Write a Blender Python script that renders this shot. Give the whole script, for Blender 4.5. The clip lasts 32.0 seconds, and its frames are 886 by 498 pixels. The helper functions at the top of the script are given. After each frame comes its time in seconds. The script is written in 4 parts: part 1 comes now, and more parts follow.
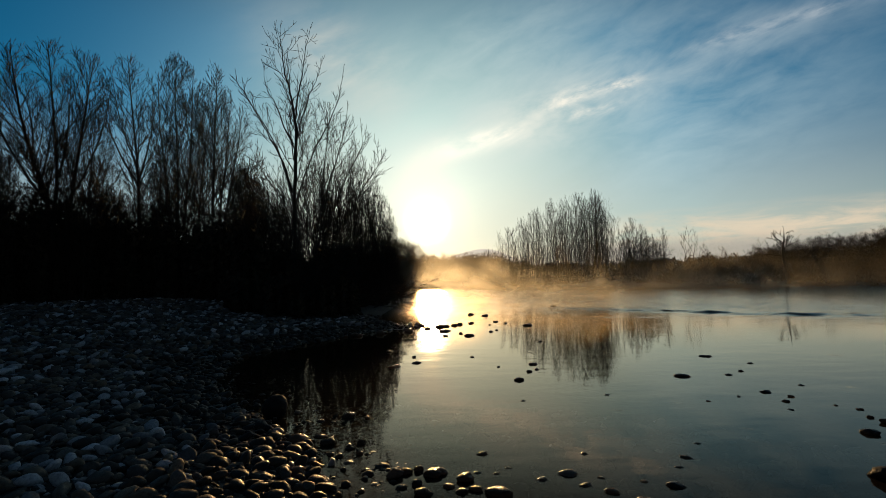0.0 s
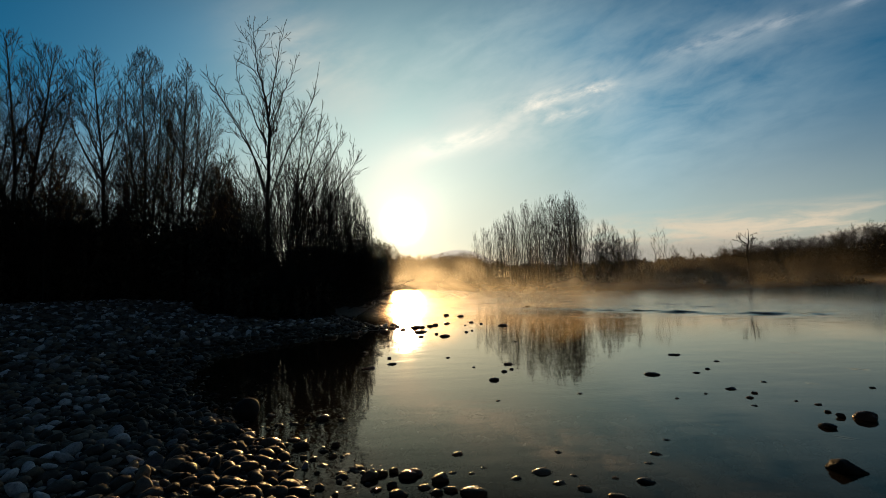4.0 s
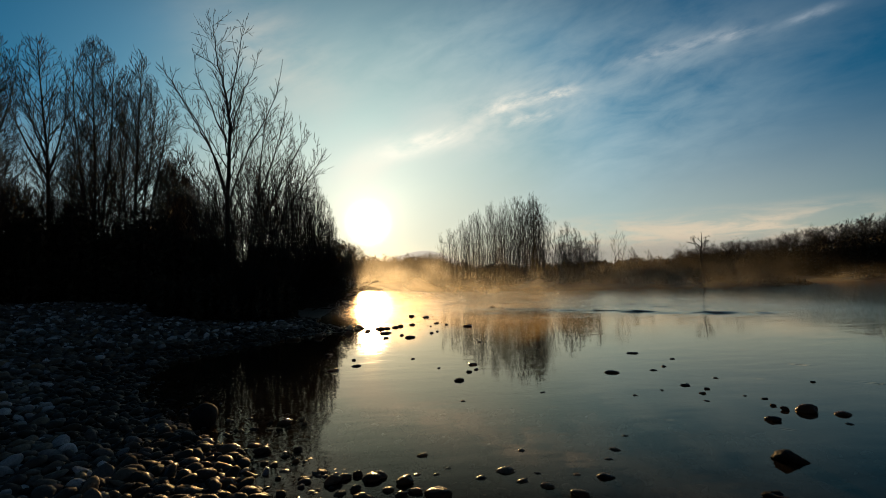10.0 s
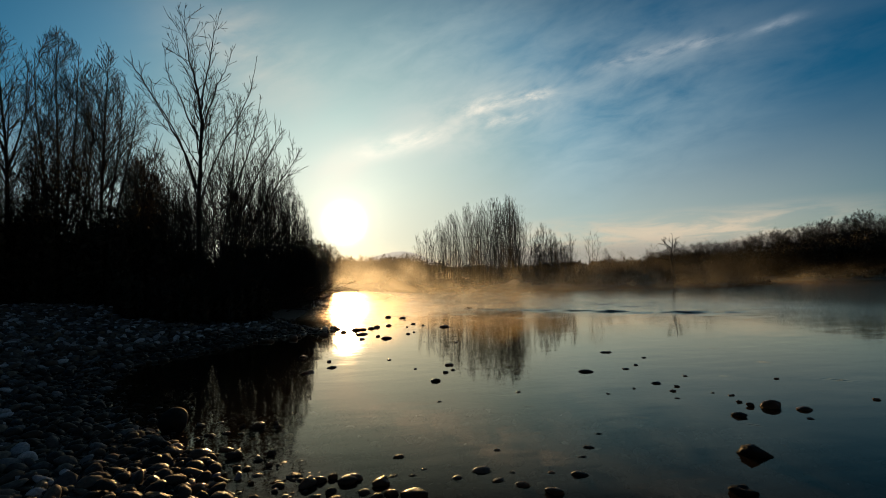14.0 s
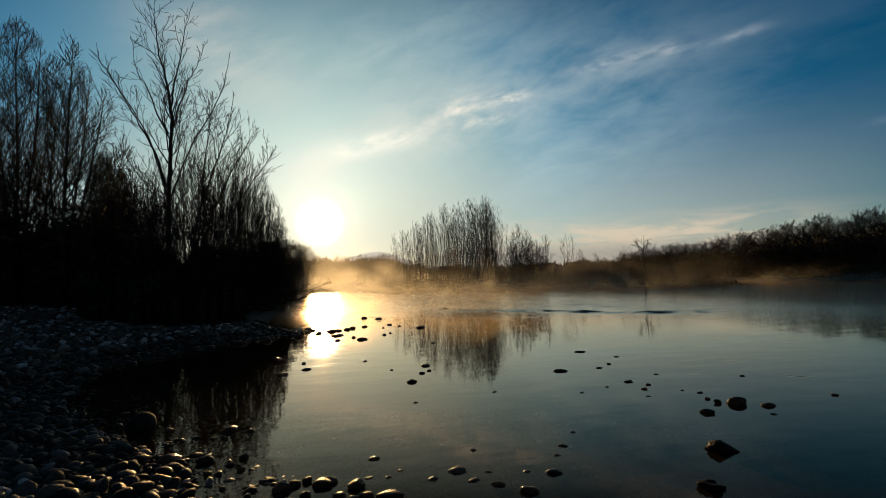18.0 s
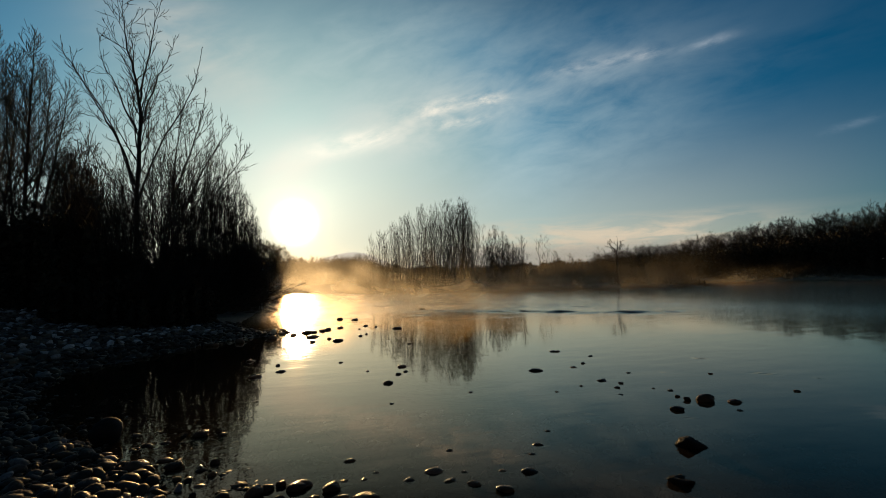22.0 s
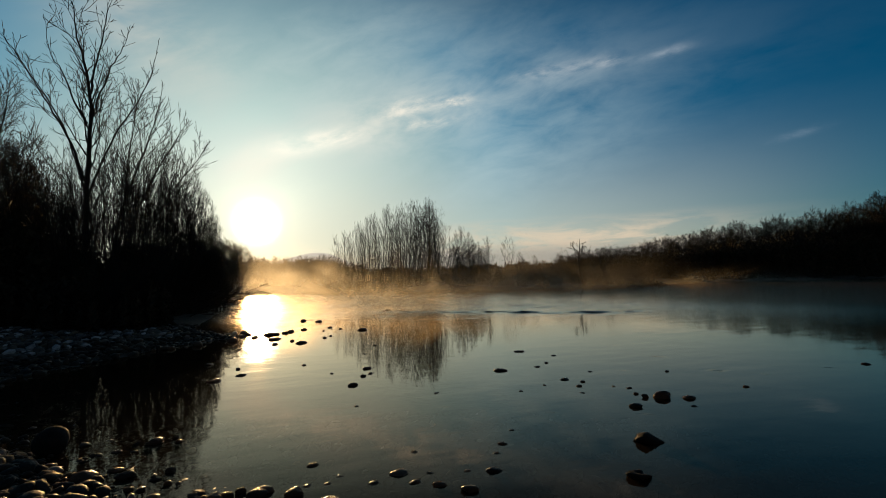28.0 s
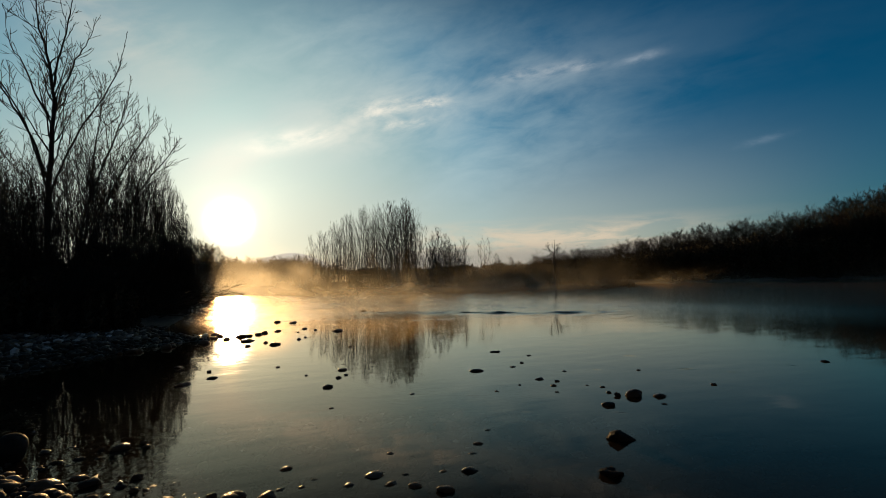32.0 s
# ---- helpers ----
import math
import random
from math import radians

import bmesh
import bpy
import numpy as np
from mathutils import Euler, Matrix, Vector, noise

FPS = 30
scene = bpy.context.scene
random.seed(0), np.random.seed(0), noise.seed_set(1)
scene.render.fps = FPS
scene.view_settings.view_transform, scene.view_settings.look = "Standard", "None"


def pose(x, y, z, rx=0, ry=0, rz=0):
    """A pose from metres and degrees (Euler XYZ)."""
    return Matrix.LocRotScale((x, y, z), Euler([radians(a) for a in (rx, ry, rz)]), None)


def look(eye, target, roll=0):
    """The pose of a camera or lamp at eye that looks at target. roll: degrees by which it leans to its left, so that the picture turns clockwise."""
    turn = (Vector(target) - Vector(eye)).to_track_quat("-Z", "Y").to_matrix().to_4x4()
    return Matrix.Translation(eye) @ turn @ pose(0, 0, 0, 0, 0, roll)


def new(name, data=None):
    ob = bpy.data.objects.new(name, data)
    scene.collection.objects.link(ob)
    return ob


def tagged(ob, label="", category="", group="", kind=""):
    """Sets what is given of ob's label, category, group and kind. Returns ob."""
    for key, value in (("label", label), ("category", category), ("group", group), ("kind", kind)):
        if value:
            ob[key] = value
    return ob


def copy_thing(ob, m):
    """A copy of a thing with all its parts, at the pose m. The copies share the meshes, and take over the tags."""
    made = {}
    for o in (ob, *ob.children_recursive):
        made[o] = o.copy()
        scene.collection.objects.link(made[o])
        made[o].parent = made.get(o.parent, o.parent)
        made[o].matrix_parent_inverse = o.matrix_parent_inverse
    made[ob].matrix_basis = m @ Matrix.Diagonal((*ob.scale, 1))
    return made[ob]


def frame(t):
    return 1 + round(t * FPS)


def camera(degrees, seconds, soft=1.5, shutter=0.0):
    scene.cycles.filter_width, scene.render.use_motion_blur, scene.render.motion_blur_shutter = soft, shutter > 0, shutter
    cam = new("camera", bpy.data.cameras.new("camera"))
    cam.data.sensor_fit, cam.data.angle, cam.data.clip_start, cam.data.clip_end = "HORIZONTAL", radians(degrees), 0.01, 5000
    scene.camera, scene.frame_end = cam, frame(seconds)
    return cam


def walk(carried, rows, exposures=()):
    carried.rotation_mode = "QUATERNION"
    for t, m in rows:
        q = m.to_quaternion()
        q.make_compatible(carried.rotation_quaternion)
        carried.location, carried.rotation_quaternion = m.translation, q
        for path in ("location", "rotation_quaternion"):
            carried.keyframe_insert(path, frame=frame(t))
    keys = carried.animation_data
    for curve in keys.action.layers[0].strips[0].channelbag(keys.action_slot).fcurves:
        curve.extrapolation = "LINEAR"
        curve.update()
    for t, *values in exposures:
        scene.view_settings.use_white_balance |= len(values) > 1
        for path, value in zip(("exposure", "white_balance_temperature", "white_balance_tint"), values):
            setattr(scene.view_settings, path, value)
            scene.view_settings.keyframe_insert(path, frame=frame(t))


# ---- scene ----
# A slow pan from a tripod at the edge of a gravel bar, looking across a misty winter river into the low sun.
EYE = 1.5
cam = camera(86.74, 32.0, soft=0.75)
PAN = [  # seconds, heading, tilt, lean in degrees
    (0, 0.134, 93.409, 1.594), (2, -1.382, 93.413, 1.599), (4, -2.823, 93.415, 1.606), (6, -4.228, 93.416, 1.614),
    (8, -5.623, 93.415, 1.623), (10, -7.024, 93.414, 1.632), (12, -8.437, 93.412, 1.64), (14, -9.86, 93.409, 1.647),
    (16, -11.29, 93.406, 1.653), (18, -12.719, 93.403, 1.656), (20, -14.14, 93.4, 1.657), (22, -15.546, 93.398, 1.653),
    (24, -16.935, 93.397, 1.646), (26, -18.312, 93.396, 1.635), (28, -19.689, 93.398, 1.618), (30, -21.088, 93.4, 1.596),
    (32, -22.546, 93.405, 1.567),
]
walk(cam, [(t, pose(0, 0, EYE, tilt, lean, heading)) for t, heading, tilt, lean in PAN], exposures=[(0.0, 0.95), (7.0, 0.88), (16.0, 0.82), (32.0, 0.82)])

# ---- sky, sun ----
SUN_AZ, SUN_EL = -1.9, 6.7


def direction(az, el):
    a, e = radians(az), radians(el)
    return Vector((math.sin(a) * math.cos(e), math.cos(a) * math.cos(e), math.sin(e)))


SUN = direction(SUN_AZ, SUN_EL)
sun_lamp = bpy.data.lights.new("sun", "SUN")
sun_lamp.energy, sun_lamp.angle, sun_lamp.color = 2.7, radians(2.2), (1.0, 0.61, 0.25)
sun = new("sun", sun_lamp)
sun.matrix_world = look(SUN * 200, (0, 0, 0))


class Nodes:
    """Short hand for a node tree."""

    def __init__(self, tree):
        self.t = tree
        self.t.nodes.clear()

    def add(self, kind, **props):
        n = self.t.nodes.new(kind)
        for k, v in props.items():
            setattr(n, k, v)
        return n

    def link(self, a, b):
        if isinstance(a, bpy.types.NodeSocket):
            self.t.links.new(a, b)
        elif isinstance(b.default_value, (int, float)):
            b.default_value = a
        else:
            b.default_value = (*a, 1.0) if len(a) == 3 and len(b.default_value) == 4 else a

    def math(self, op, a, b=0.0, c=0.0, clamp=False):
        n = self.add("ShaderNodeMath", operation=op, use_clamp=clamp)
        for s, v in zip(n.inputs, (a, b, c)):
            self.link(v, s)
        return n.outputs[0]

    def dot(self, v, d):
        n = self.add("ShaderNodeVectorMath", operation="DOT_PRODUCT")
        self.link(v, n.inputs[0])
        n.inputs[1].default_value = tuple(d)
        return n.outputs["Value"]

    def vec(self, x, y, z):
        n = self.add("ShaderNodeCombineXYZ")
        for s, v in zip(n.inputs, (x, y, z)):
            self.link(v, s)
        return n.outputs[0]

    def noise(self, v, scale, detail=3.0, rough=0.5, dist=0.0):
        n = self.add("ShaderNodeTexNoise")
        self.link(v, n.inputs["Vector"])
        for k, x in (("Scale", scale), ("Detail", detail), ("Roughness", rough), ("Distortion", dist)):
            n.inputs[k].default_value = x
        return n.outputs["Fac"]

    def step(self, x, lo, hi, a=0.0, b=1.0):
        n = self.add("ShaderNodeMapRange", interpolation_type="SMOOTHSTEP")
        self.link(x, n.inputs["Value"])
        for k, v in (("From Min", lo), ("From Max", hi), ("To Min", a), ("To Max", b)):
            n.inputs[k].default_value = v
        return n.outputs["Result"]

    def mix(self, fac, a, b, blend="MIX"):
        n = self.add("ShaderNodeMix", data_type="RGBA", blend_type=blend)
        self.link(fac, n.inputs["Factor"])
        self.link(a, n.inputs[6])
        self.link(b, n.inputs[7])
        return n.outputs[2]

    def ramp(self, x, stops):
        n = self.add("ShaderNodeValToRGB")
        self.link(x, n.inputs[0])
        el = n.color_ramp.elements
        while len(el) < len(stops):
            el.new(0.5)
        for e, (p, c) in zip(el, stops):
            e.position, e.color = p, (*c, 1.0)
        return n.outputs[0]


CREAM, GREY, PALE = (0.50, 0.47, 0.40), (0.33, 0.385, 0.375), (0.64, 0.57, 0.47)
CIRRUS = [(10, 19, 14, 24, 6.0, 0.42, True, GREY), (-11.9, 24.5, -24, 7, 4.0, 0.7, True, (0.42, 0.39, 0.33)), (4, 26, 14, 15, 4, 0.4, True, GREY), (12, 18.0, 13, 12, 3.4, 0.5, True, CREAM),
          (21.8, 20.8, 6, 1.7, 0.55, 0.95, False, PALE), (15.2, 20.1, 14, 2.6, 0.8, 0.9, False, PALE), (18.2, 20.2, 10, 3.0, 0.9, 0.25, False, PALE), (17.4, 18.4, 4, 2.0, 0.55, 0.75, False, PALE), (20.5, 18.6, 8, 1.8, 0.5, 0.3, False, PALE), (11.0, 17.8, 14, 4.0, 1.2, 0.2, True, PALE),
          (6.6, 16.6, 12, 3.2, 0.8, 0.85, False, PALE), (3.6, 15.8, 12, 4.6, 1.2, 1.0, True, (0.74, 0.68, 0.56)), (-2.0, 13.2, 30, 4.0, 2.2, 0.45, True, PALE),
          (31.6, 23.2, 4, 2.4, 0.6, 0.28, False, (0.46, 0.45, 0.42)), (35.8, 23.3, 3, 3.2, 0.7, 0.28, False, (0.48, 0.47, 0.45)), (40.2, 23.3, 0, 1.7, 0.5, 0.36, False, (0.50, 0.49, 0.47)), (46.4, 23.1, 5, 2.2, 0.45, 0.35, False, (0.34, 0.37, 0.40)),
          (34, 22.6, 3, 8, 2.2, 0.2, True, (0.33, 0.37, 0.38)), (27, 14, 14, 16, 6, 0.4, True, (0.30, 0.37, 0.38)), (57.4, 12.8, 8, 2.0, 0.35, 0.2, False, (0.25, 0.30, 0.36))]
world = bpy.data.worlds.new("winter_sky")
scene.world = world
world.use_nodes = True
w = Nodes(world.node_tree)
d = w.add("ShaderNodeTexCoord").outputs["Generated"]
sky = w.add("ShaderNodeTexSky", sky_type="NISHITA", sun_disc=False, sun_elevation=radians(SUN_EL), sun_rotation=radians(SUN_AZ), air_density=1.0, dust_density=0.6, ozone_density=2.5)
facing = w.math("MAXIMUM", w.dot(d, SUN), 0.0)
up = w.dot(d, (0, 0, 1))
# deep blue away from the sun, paler and greyer in the haze opposite to it
tint = w.mix(w.step(w.dot(d, SUN), -0.25, 0.40), (0.046, 0.040, 0.035), (0.0, 0.0308, 0.0428))
tint = w.mix(w.step(facing, 0.86, 0.995), tint, (0.016, 0.017, 0.014))
base = w.mix(1.0, sky.outputs[0], tint, "MULTIPLY")
# deeper towards the zenith
base = w.mix(1.0, base, w.mix(w.step(up, 0.42, 0.64), (1, 1, 1), (0.42, 0.42, 0.45)), "MULTIPLY")
base = w.mix(1.0, base, w.mix(w.step(facing, 0.45, 0.88), (0.74, 0.78, 0.82), (1, 1, 1)), "MULTIPLY")
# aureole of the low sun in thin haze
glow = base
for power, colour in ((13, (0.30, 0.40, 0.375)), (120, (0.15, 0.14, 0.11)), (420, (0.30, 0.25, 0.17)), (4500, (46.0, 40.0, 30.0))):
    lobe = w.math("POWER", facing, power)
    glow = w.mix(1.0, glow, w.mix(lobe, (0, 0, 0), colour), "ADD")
# pale haze low over the horizon, thinning out away from the sun
murky = w.math("MULTIPLY", w.step(up, 0.05, 0.34, 1.0, 0.0), w.step(facing, 0.34, 0.9, 0.06, 0.62))
glow = w.mix(murky, glow, (0.365, 0.33, 0.27))
# thin cirrus in a slanting streak: bearing, height, slant, half length, half width in degrees, strength
lean_dir = direction(20, 19)
east = Vector((0, 0, 1)).cross(lean_dir).normalized() * -1
north = east.cross(lean_dir).normalized()
slant = (east * math.cos(radians(14)) + north * math.sin(radians(14)))
steep = (north * math.cos(radians(14)) - east * math.sin(radians(14)))
su, sv = w.dot(d, slant), w.dot(d, steep)
wisp = w.noise(w.vec(w.math("MULTIPLY", su, 1.0), w.math("MULTIPLY", sv, 2.4), 0.3), 9.0, 6.0, 0.6, 0.35)
broad = w.noise(w.vec(w.math("MULTIPLY", su, 1.0), w.math("MULTIPLY", sv, 1.8), 4.0), 3.2, 4.0, 0.55, 0.4)
lump = w.noise(w.vec(su, w.math("MULTIPLY", sv, 2.0), 7.0), 24.0, 4.0, 0.6, 0.3)
fleck = w.step(w.math("ADD", w.math("MULTIPLY", wisp, 0.55), w.math("MULTIPLY", lump, 0.45)), 0.37, 0.68)
veil = w.step(w.math("ADD", w.math("MULTIPLY", broad, 0.5), w.math("MULTIPLY", wisp, 0.5)), 0.28, 0.70)
for az, el, slope, long, wide, strength, soft, colour in CIRRUS:
    c = direction(az, el)
    r = c.cross(Vector((0, 0, 1))).normalized()
    up_ = r.cross(c).normalized()
    la = r * math.cos(radians(slope)) + up_ * math.sin(radians(slope))
    lb = up_ * math.cos(radians(slope)) - r * math.sin(radians(slope))
    q = w.math("ADD", w.math("POWER", w.math("MULTIPLY", w.dot(d, la), 1 / math.sin(radians(long))), 2.0), w.math("POWER", w.math("MULTIPLY", w.dot(d, lb), 1 / math.sin(radians(wide))), 2.0))
    shape = w.math("MULTIPLY", w.math("POWER", 2.718, w.math("MULTIPLY", q, -1.0)), w.step(w.dot(d, c), 0.2, 0.6))
    grain = veil if soft else fleck
    glow = w.mix(w.math("MULTIPLY", w.math("MULTIPLY", shape, grain), strength, clamp=True), glow, colour)
# low banded cloud near the horizon
az = w.dot(d, (1, 0, 0))
bands = w.step(w.noise(w.vec(az, w.math("MULTIPLY", up, 4.0), 2.0), 8.0, 5.0, 0.6, 0.4), 0.38, 0.60, 0.22, 1.0)
low = w.math("MULTIPLY", w.math("MULTIPLY", w.step(up, 0.03, 0.06), w.step(up, 0.075, 0.125, 1.0, 0.0)), bands)
low = w.math("MULTIPLY", low, w.step(az, 0.22, 0.42))
low = w.math("MULTIPLY", low, w.step(az, 0.66, 0.84, 1.0, 0.12))
glow = w.mix(w.math("MULTIPLY", low, 0.8), glow, (0.43, 0.345, 0.25))
bank = w.math("MULTIPLY", w.step(up, 0.035, 0.075, 1.0, 0.0), 0.8)
glow = w.mix(w.math("MULTIPLY", bank, w.step(facing, 0.93, 0.995, 1.0, 0.0)), glow, (0.21, 0.185, 0.165))
bg = w.add("ShaderNodeBackground")
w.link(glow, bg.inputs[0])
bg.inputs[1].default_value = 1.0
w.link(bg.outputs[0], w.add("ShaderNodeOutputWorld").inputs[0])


# ---- materials ----
def material(name):
    m = bpy.data.materials.new(name)
    m.use_nodes = True
    n = Nodes(m.node_tree)
    out = n.add("ShaderNodeOutputMaterial")
    return m, n, out


def principled(n, out, colour, rough, bump=None, strength=0.3, dist=0.02, spec=0.5):
    p = n.add("ShaderNodeBsdfPrincipled")
    n.link(colour, p.inputs["Base Color"])
    n.link(rough, p.inputs["Roughness"])
    p.inputs["Specular IOR Level"].default_value = spec
    if bump is not None:
        b = n.add("ShaderNodeBump")
        b.inputs["Strength"].default_value, b.inputs["Distance"].default_value = strength, dist
        n.link(bump, b.inputs["Height"])
        n.link(b.outputs[0], p.inputs["Normal"])
    n.link(p.outputs[0], out.inputs[0])
    return p


def stone_material(name, joined, wet=False, dark=False, damp=False):
    """Worn river stone: grey limestone, dark flint, ochre and white quartz, speckled and veined."""
    m, n, out = material(name)
    at = n.add("ShaderNodeTexCoord").outputs["Object"]
    rnd = n.add("ShaderNodeNewGeometry").outputs["Random Per Island"] if joined else n.add("ShaderNodeObjectInfo").outputs["Random"]
    base = n.ramp(rnd, [(0.0, (0.016, 0.015, 0.014)), (0.2, (0.06, 0.053, 0.046)), (0.34, (0.16, 0.14, 0.115)), (0.48, (0.05, 0.048, 0.049)), (0.62, (0.20, 0.155, 0.105)), (0.74, (0.075, 0.07, 0.065)), (0.86, (0.34, 0.345, 0.36)), (1.0, (0.66, 0.67, 0.69))])
    if wet:
        base = n.ramp(rnd, [(0.0, (0.012, 0.010, 0.009)), (0.35, (0.035, 0.022, 0.014)), (0.6, (0.065, 0.036, 0.02)), (0.8, (0.10, 0.052, 0.028)), (1.0, (0.12, 0.095, 0.075))])
    if damp:
        base = n.ramp(rnd, [(0.0, (0.012, 0.011, 0.010)), (0.3, (0.03, 0.025, 0.02)), (0.5, (0.06, 0.045, 0.03)), (0.7, (0.024, 0.023, 0.024)), (0.9, (0.085, 0.07, 0.052)), (1.0, (0.20, 0.2, 0.21))])
    if dark:
        base = n.ramp(rnd, [(0.0, (0.009, 0.0085, 0.008)), (1.0, (0.014, 0.013, 0.012))])
    shift = n.vec(n.math("MULTIPLY", rnd, 37.0), n.math("MULTIPLY", rnd, 91.0), 0.0)
    add = n.add("ShaderNodeVectorMath", operation="ADD")
    n.link(at, add.inputs[0]), n.link(shift, add.inputs[1])
    p = add.outputs[0]
    k = 1.0 if joined else 0.16
    grain = n.noise(p, 55.0 * k, 4.0, 0.65)
    blot = n.noise(p, 9.0 * k, 3.0, 0.5)
    col = n.mix(n.step(grain, 0.35, 0.75, 0.0, 0.5), base, (0.008, 0.0075, 0.007) if dark or damp else (0.03, 0.028, 0.026))
    col = n.mix(n.step(blot, 0.5, 0.75, 0.0, 0.4), col, (0.02, 0.017, 0.013) if dark or damp else (0.10, 0.075, 0.048))
    rough = n.step(n.noise(p, 20.0 * k, 3.0), 0.35, 0.65, 0.6 if dark else 0.35 if damp else 0.16 if wet else 0.45, 0.85 if dark else 0.75 if damp else 0.38 if wet else 0.9)
    principled(n, out, col, rough, grain, 0.5, 0.012, 0.12 if dark else 0.07 if wet else 0.12 if damp else 0.12)
    return m


STONE = stone_material("river_stone", False)
WET = stone_material("wet_stone", False, True)
DARK = stone_material("dark_stone", False, True, True)
GRAVEL = stone_material("gravel", True)
DAMP = stone_material("damp_stone", False, damp=True)
DAMP_GRAVEL = stone_material("damp_gravel", True, damp=True)

BARK, n, out = material("winter_bark")
at = n.add("ShaderNodeTexCoord").outputs["Object"]
ridges = n.noise(n.vec(n.math("MULTIPLY", n.dot(at, (1, 0, 0)), 6.0), n.math("MULTIPLY", n.dot(at, (0, 1, 0)), 6.0), n.dot(at, (0, 0, 1))), 5.0, 4.0, 0.6)
principled(n, out, n.mix(ridges, (0.014, 0.012, 0.010), (0.036, 0.031, 0.026)), 0.9, ridges, 0.6, 0.03, 0.1)

TWIG, n, out = material("bare_twigs")
at = n.add("ShaderNodeTexCoord").outputs["Object"]
principled(n, out, n.mix(n.noise(at, 2.0, 3.0), (0.010, 0.009, 0.008), (0.022, 0.018, 0.015)), 0.9, spec=0.05)

SCRUB, n, out = material("dead_scrub")
rnd = n.add("ShaderNodeNewGeometry").outputs["Random Per Island"]
principled(n, out, n.ramp(rnd, [(0.0, (0.016, 0.014, 0.010)), (0.6, (0.026, 0.023, 0.015)), (1.0, (0.045, 0.035, 0.022))]), 0.9, spec=0.1)

SOIL, n, out = material("silt_and_gravel")
at = n.add("ShaderNodeTexCoord").outputs["Object"]
fine = n.noise(at, 28.0, 5.0, 0.65)
cells = n.add("ShaderNodeTexVoronoi")
n.link(at, cells.inputs["Vector"])
cells.inputs["Scale"].default_value = 9.0
wide = n.noise(at, 0.5, 3.0)
col = n.mix(fine, (0.012, 0.0105, 0.009), (0.036, 0.031, 0.025))
col = n.mix(n.step(wide, 0.4, 0.65, 0.0, 0.5), col, (0.032, 0.026, 0.018))
bump = n.math("ADD", n.math("MULTIPLY", cells.outputs["Distance"], -0.8), n.math("MULTIPLY", fine, 0.4))
principled(n, out, col, 0.75, bump, 0.8, 0.05, 0.3)

# clear shallow water: mirror by Fresnel over a tinted transparent body
WATER, n, out = material("river_water")
at = n.add("ShaderNodeTexCoord").outputs["Object"]
px, py = n.dot(at, (1, 0, 0)), n.dot(at, (0, 1, 0))
calm = n.noise(n.vec(n.math("MULTIPLY", px, 0.5), py, 0.0), 2.2, 2.0, 0.4)
wind = n.noise(n.vec(n.math("MULTIPLY", px, 0.35), py, 3.0), 5.0, 3.0, 0.5, 0.6)
riffle = n.noise(n.vec(n.math("MULTIPLY", px, 0.22), py, 7.0), 3.4, 3.0, 0.55, 0.5)
swell = n.noise(n.vec(n.math("MULTIPLY", px, 0.16), py, 11.0), 0.7, 3.0, 0.6, 0.4)
outer = n.add("ShaderNodeVectorMath", operation="LENGTH")
n.link(at, outer.inputs[0])
far = n.math("MULTIPLY", n.step(outer.outputs["Value"], 11.0, 19.0), n.math("MULTIPLY", n.step(n.noise(at, 0.12, 2.0), 0.35, 0.6, 0.3, 1.0), n.step(px, 8.0, 18.0, 1.0, 0.06)))
h = n.math("ADD", n.math("MULTIPLY", calm, 0.0034), n.math("MULTIPLY", wind, 0.0008))
h = n.math("ADD", h, n.math("MULTIPLY", n.math("ADD", n.math("MULTIPLY", riffle, 0.018), n.math("MULTIPLY", swell, 0.02)), far))
# short wakes and boils where the current slides past stones: x, y, half length
WAKES = [(6.55, 8.01, 0.11), (6.29, 6.58, 0.16), (6.15, 5.29, 0.17), (6.52, 4.80, 0.10), (7.70, 4.71, 0.08), (1.84, 5.20, 0.07), (2.81, 4.50, 0.06), (2.12, 4.18, 0.05), (3.67, 4.02, 0.09), (1.95, 3.81, 0.05), (1.75, 3.69, 0.05), (1.63, 3.87, 0.05), (1.69, 3.20, 0.05), (2.62, 5.41, 0.07), (4.99, 5.90, 0.10), (3.62, 5.06, 0.06)]
for x, y, half in WAKES:
    face = math.atan2(x, y)
    along = n.math("ADD", n.math("MULTIPLY", n.math("SUBTRACT", px, x), math.cos(face)), n.math("MULTIPLY", n.math("SUBTRACT", py, y), -math.sin(face)))
    over_ = n.math("ADD", n.math("MULTIPLY", n.math("SUBTRACT", px, x), math.sin(face)), n.math("MULTIPLY", n.math("SUBTRACT", py, y), math.cos(face)))
    q = n.math("ADD", n.math("POWER", n.math("MULTIPLY", along, 1 / half), 2.0), n.math("POWER", n.math("MULTIPLY", over_, 3.4 / half), 2.0))
    crest = n.math("MULTIPLY", n.math("POWER", 2.718, n.math("MULTIPLY", q, -1.0)), n.math("SINE", n.math("MULTIPLY", over_, 9.0 / half)))
    h = n.math("ADD", h, n.math("MULTIPLY", crest, 0.010 * half))
b = n.add("ShaderNodeBump")
b.inputs["Strength"].default_value, b.inputs["Distance"].default_value = 1.0, 1.0
n.link(h, b.inputs["Height"])
gloss = n.add("ShaderNodeBsdfGlossy")
gloss.inputs["Color"].default_value = (1.0, 0.84, 0.66, 1)
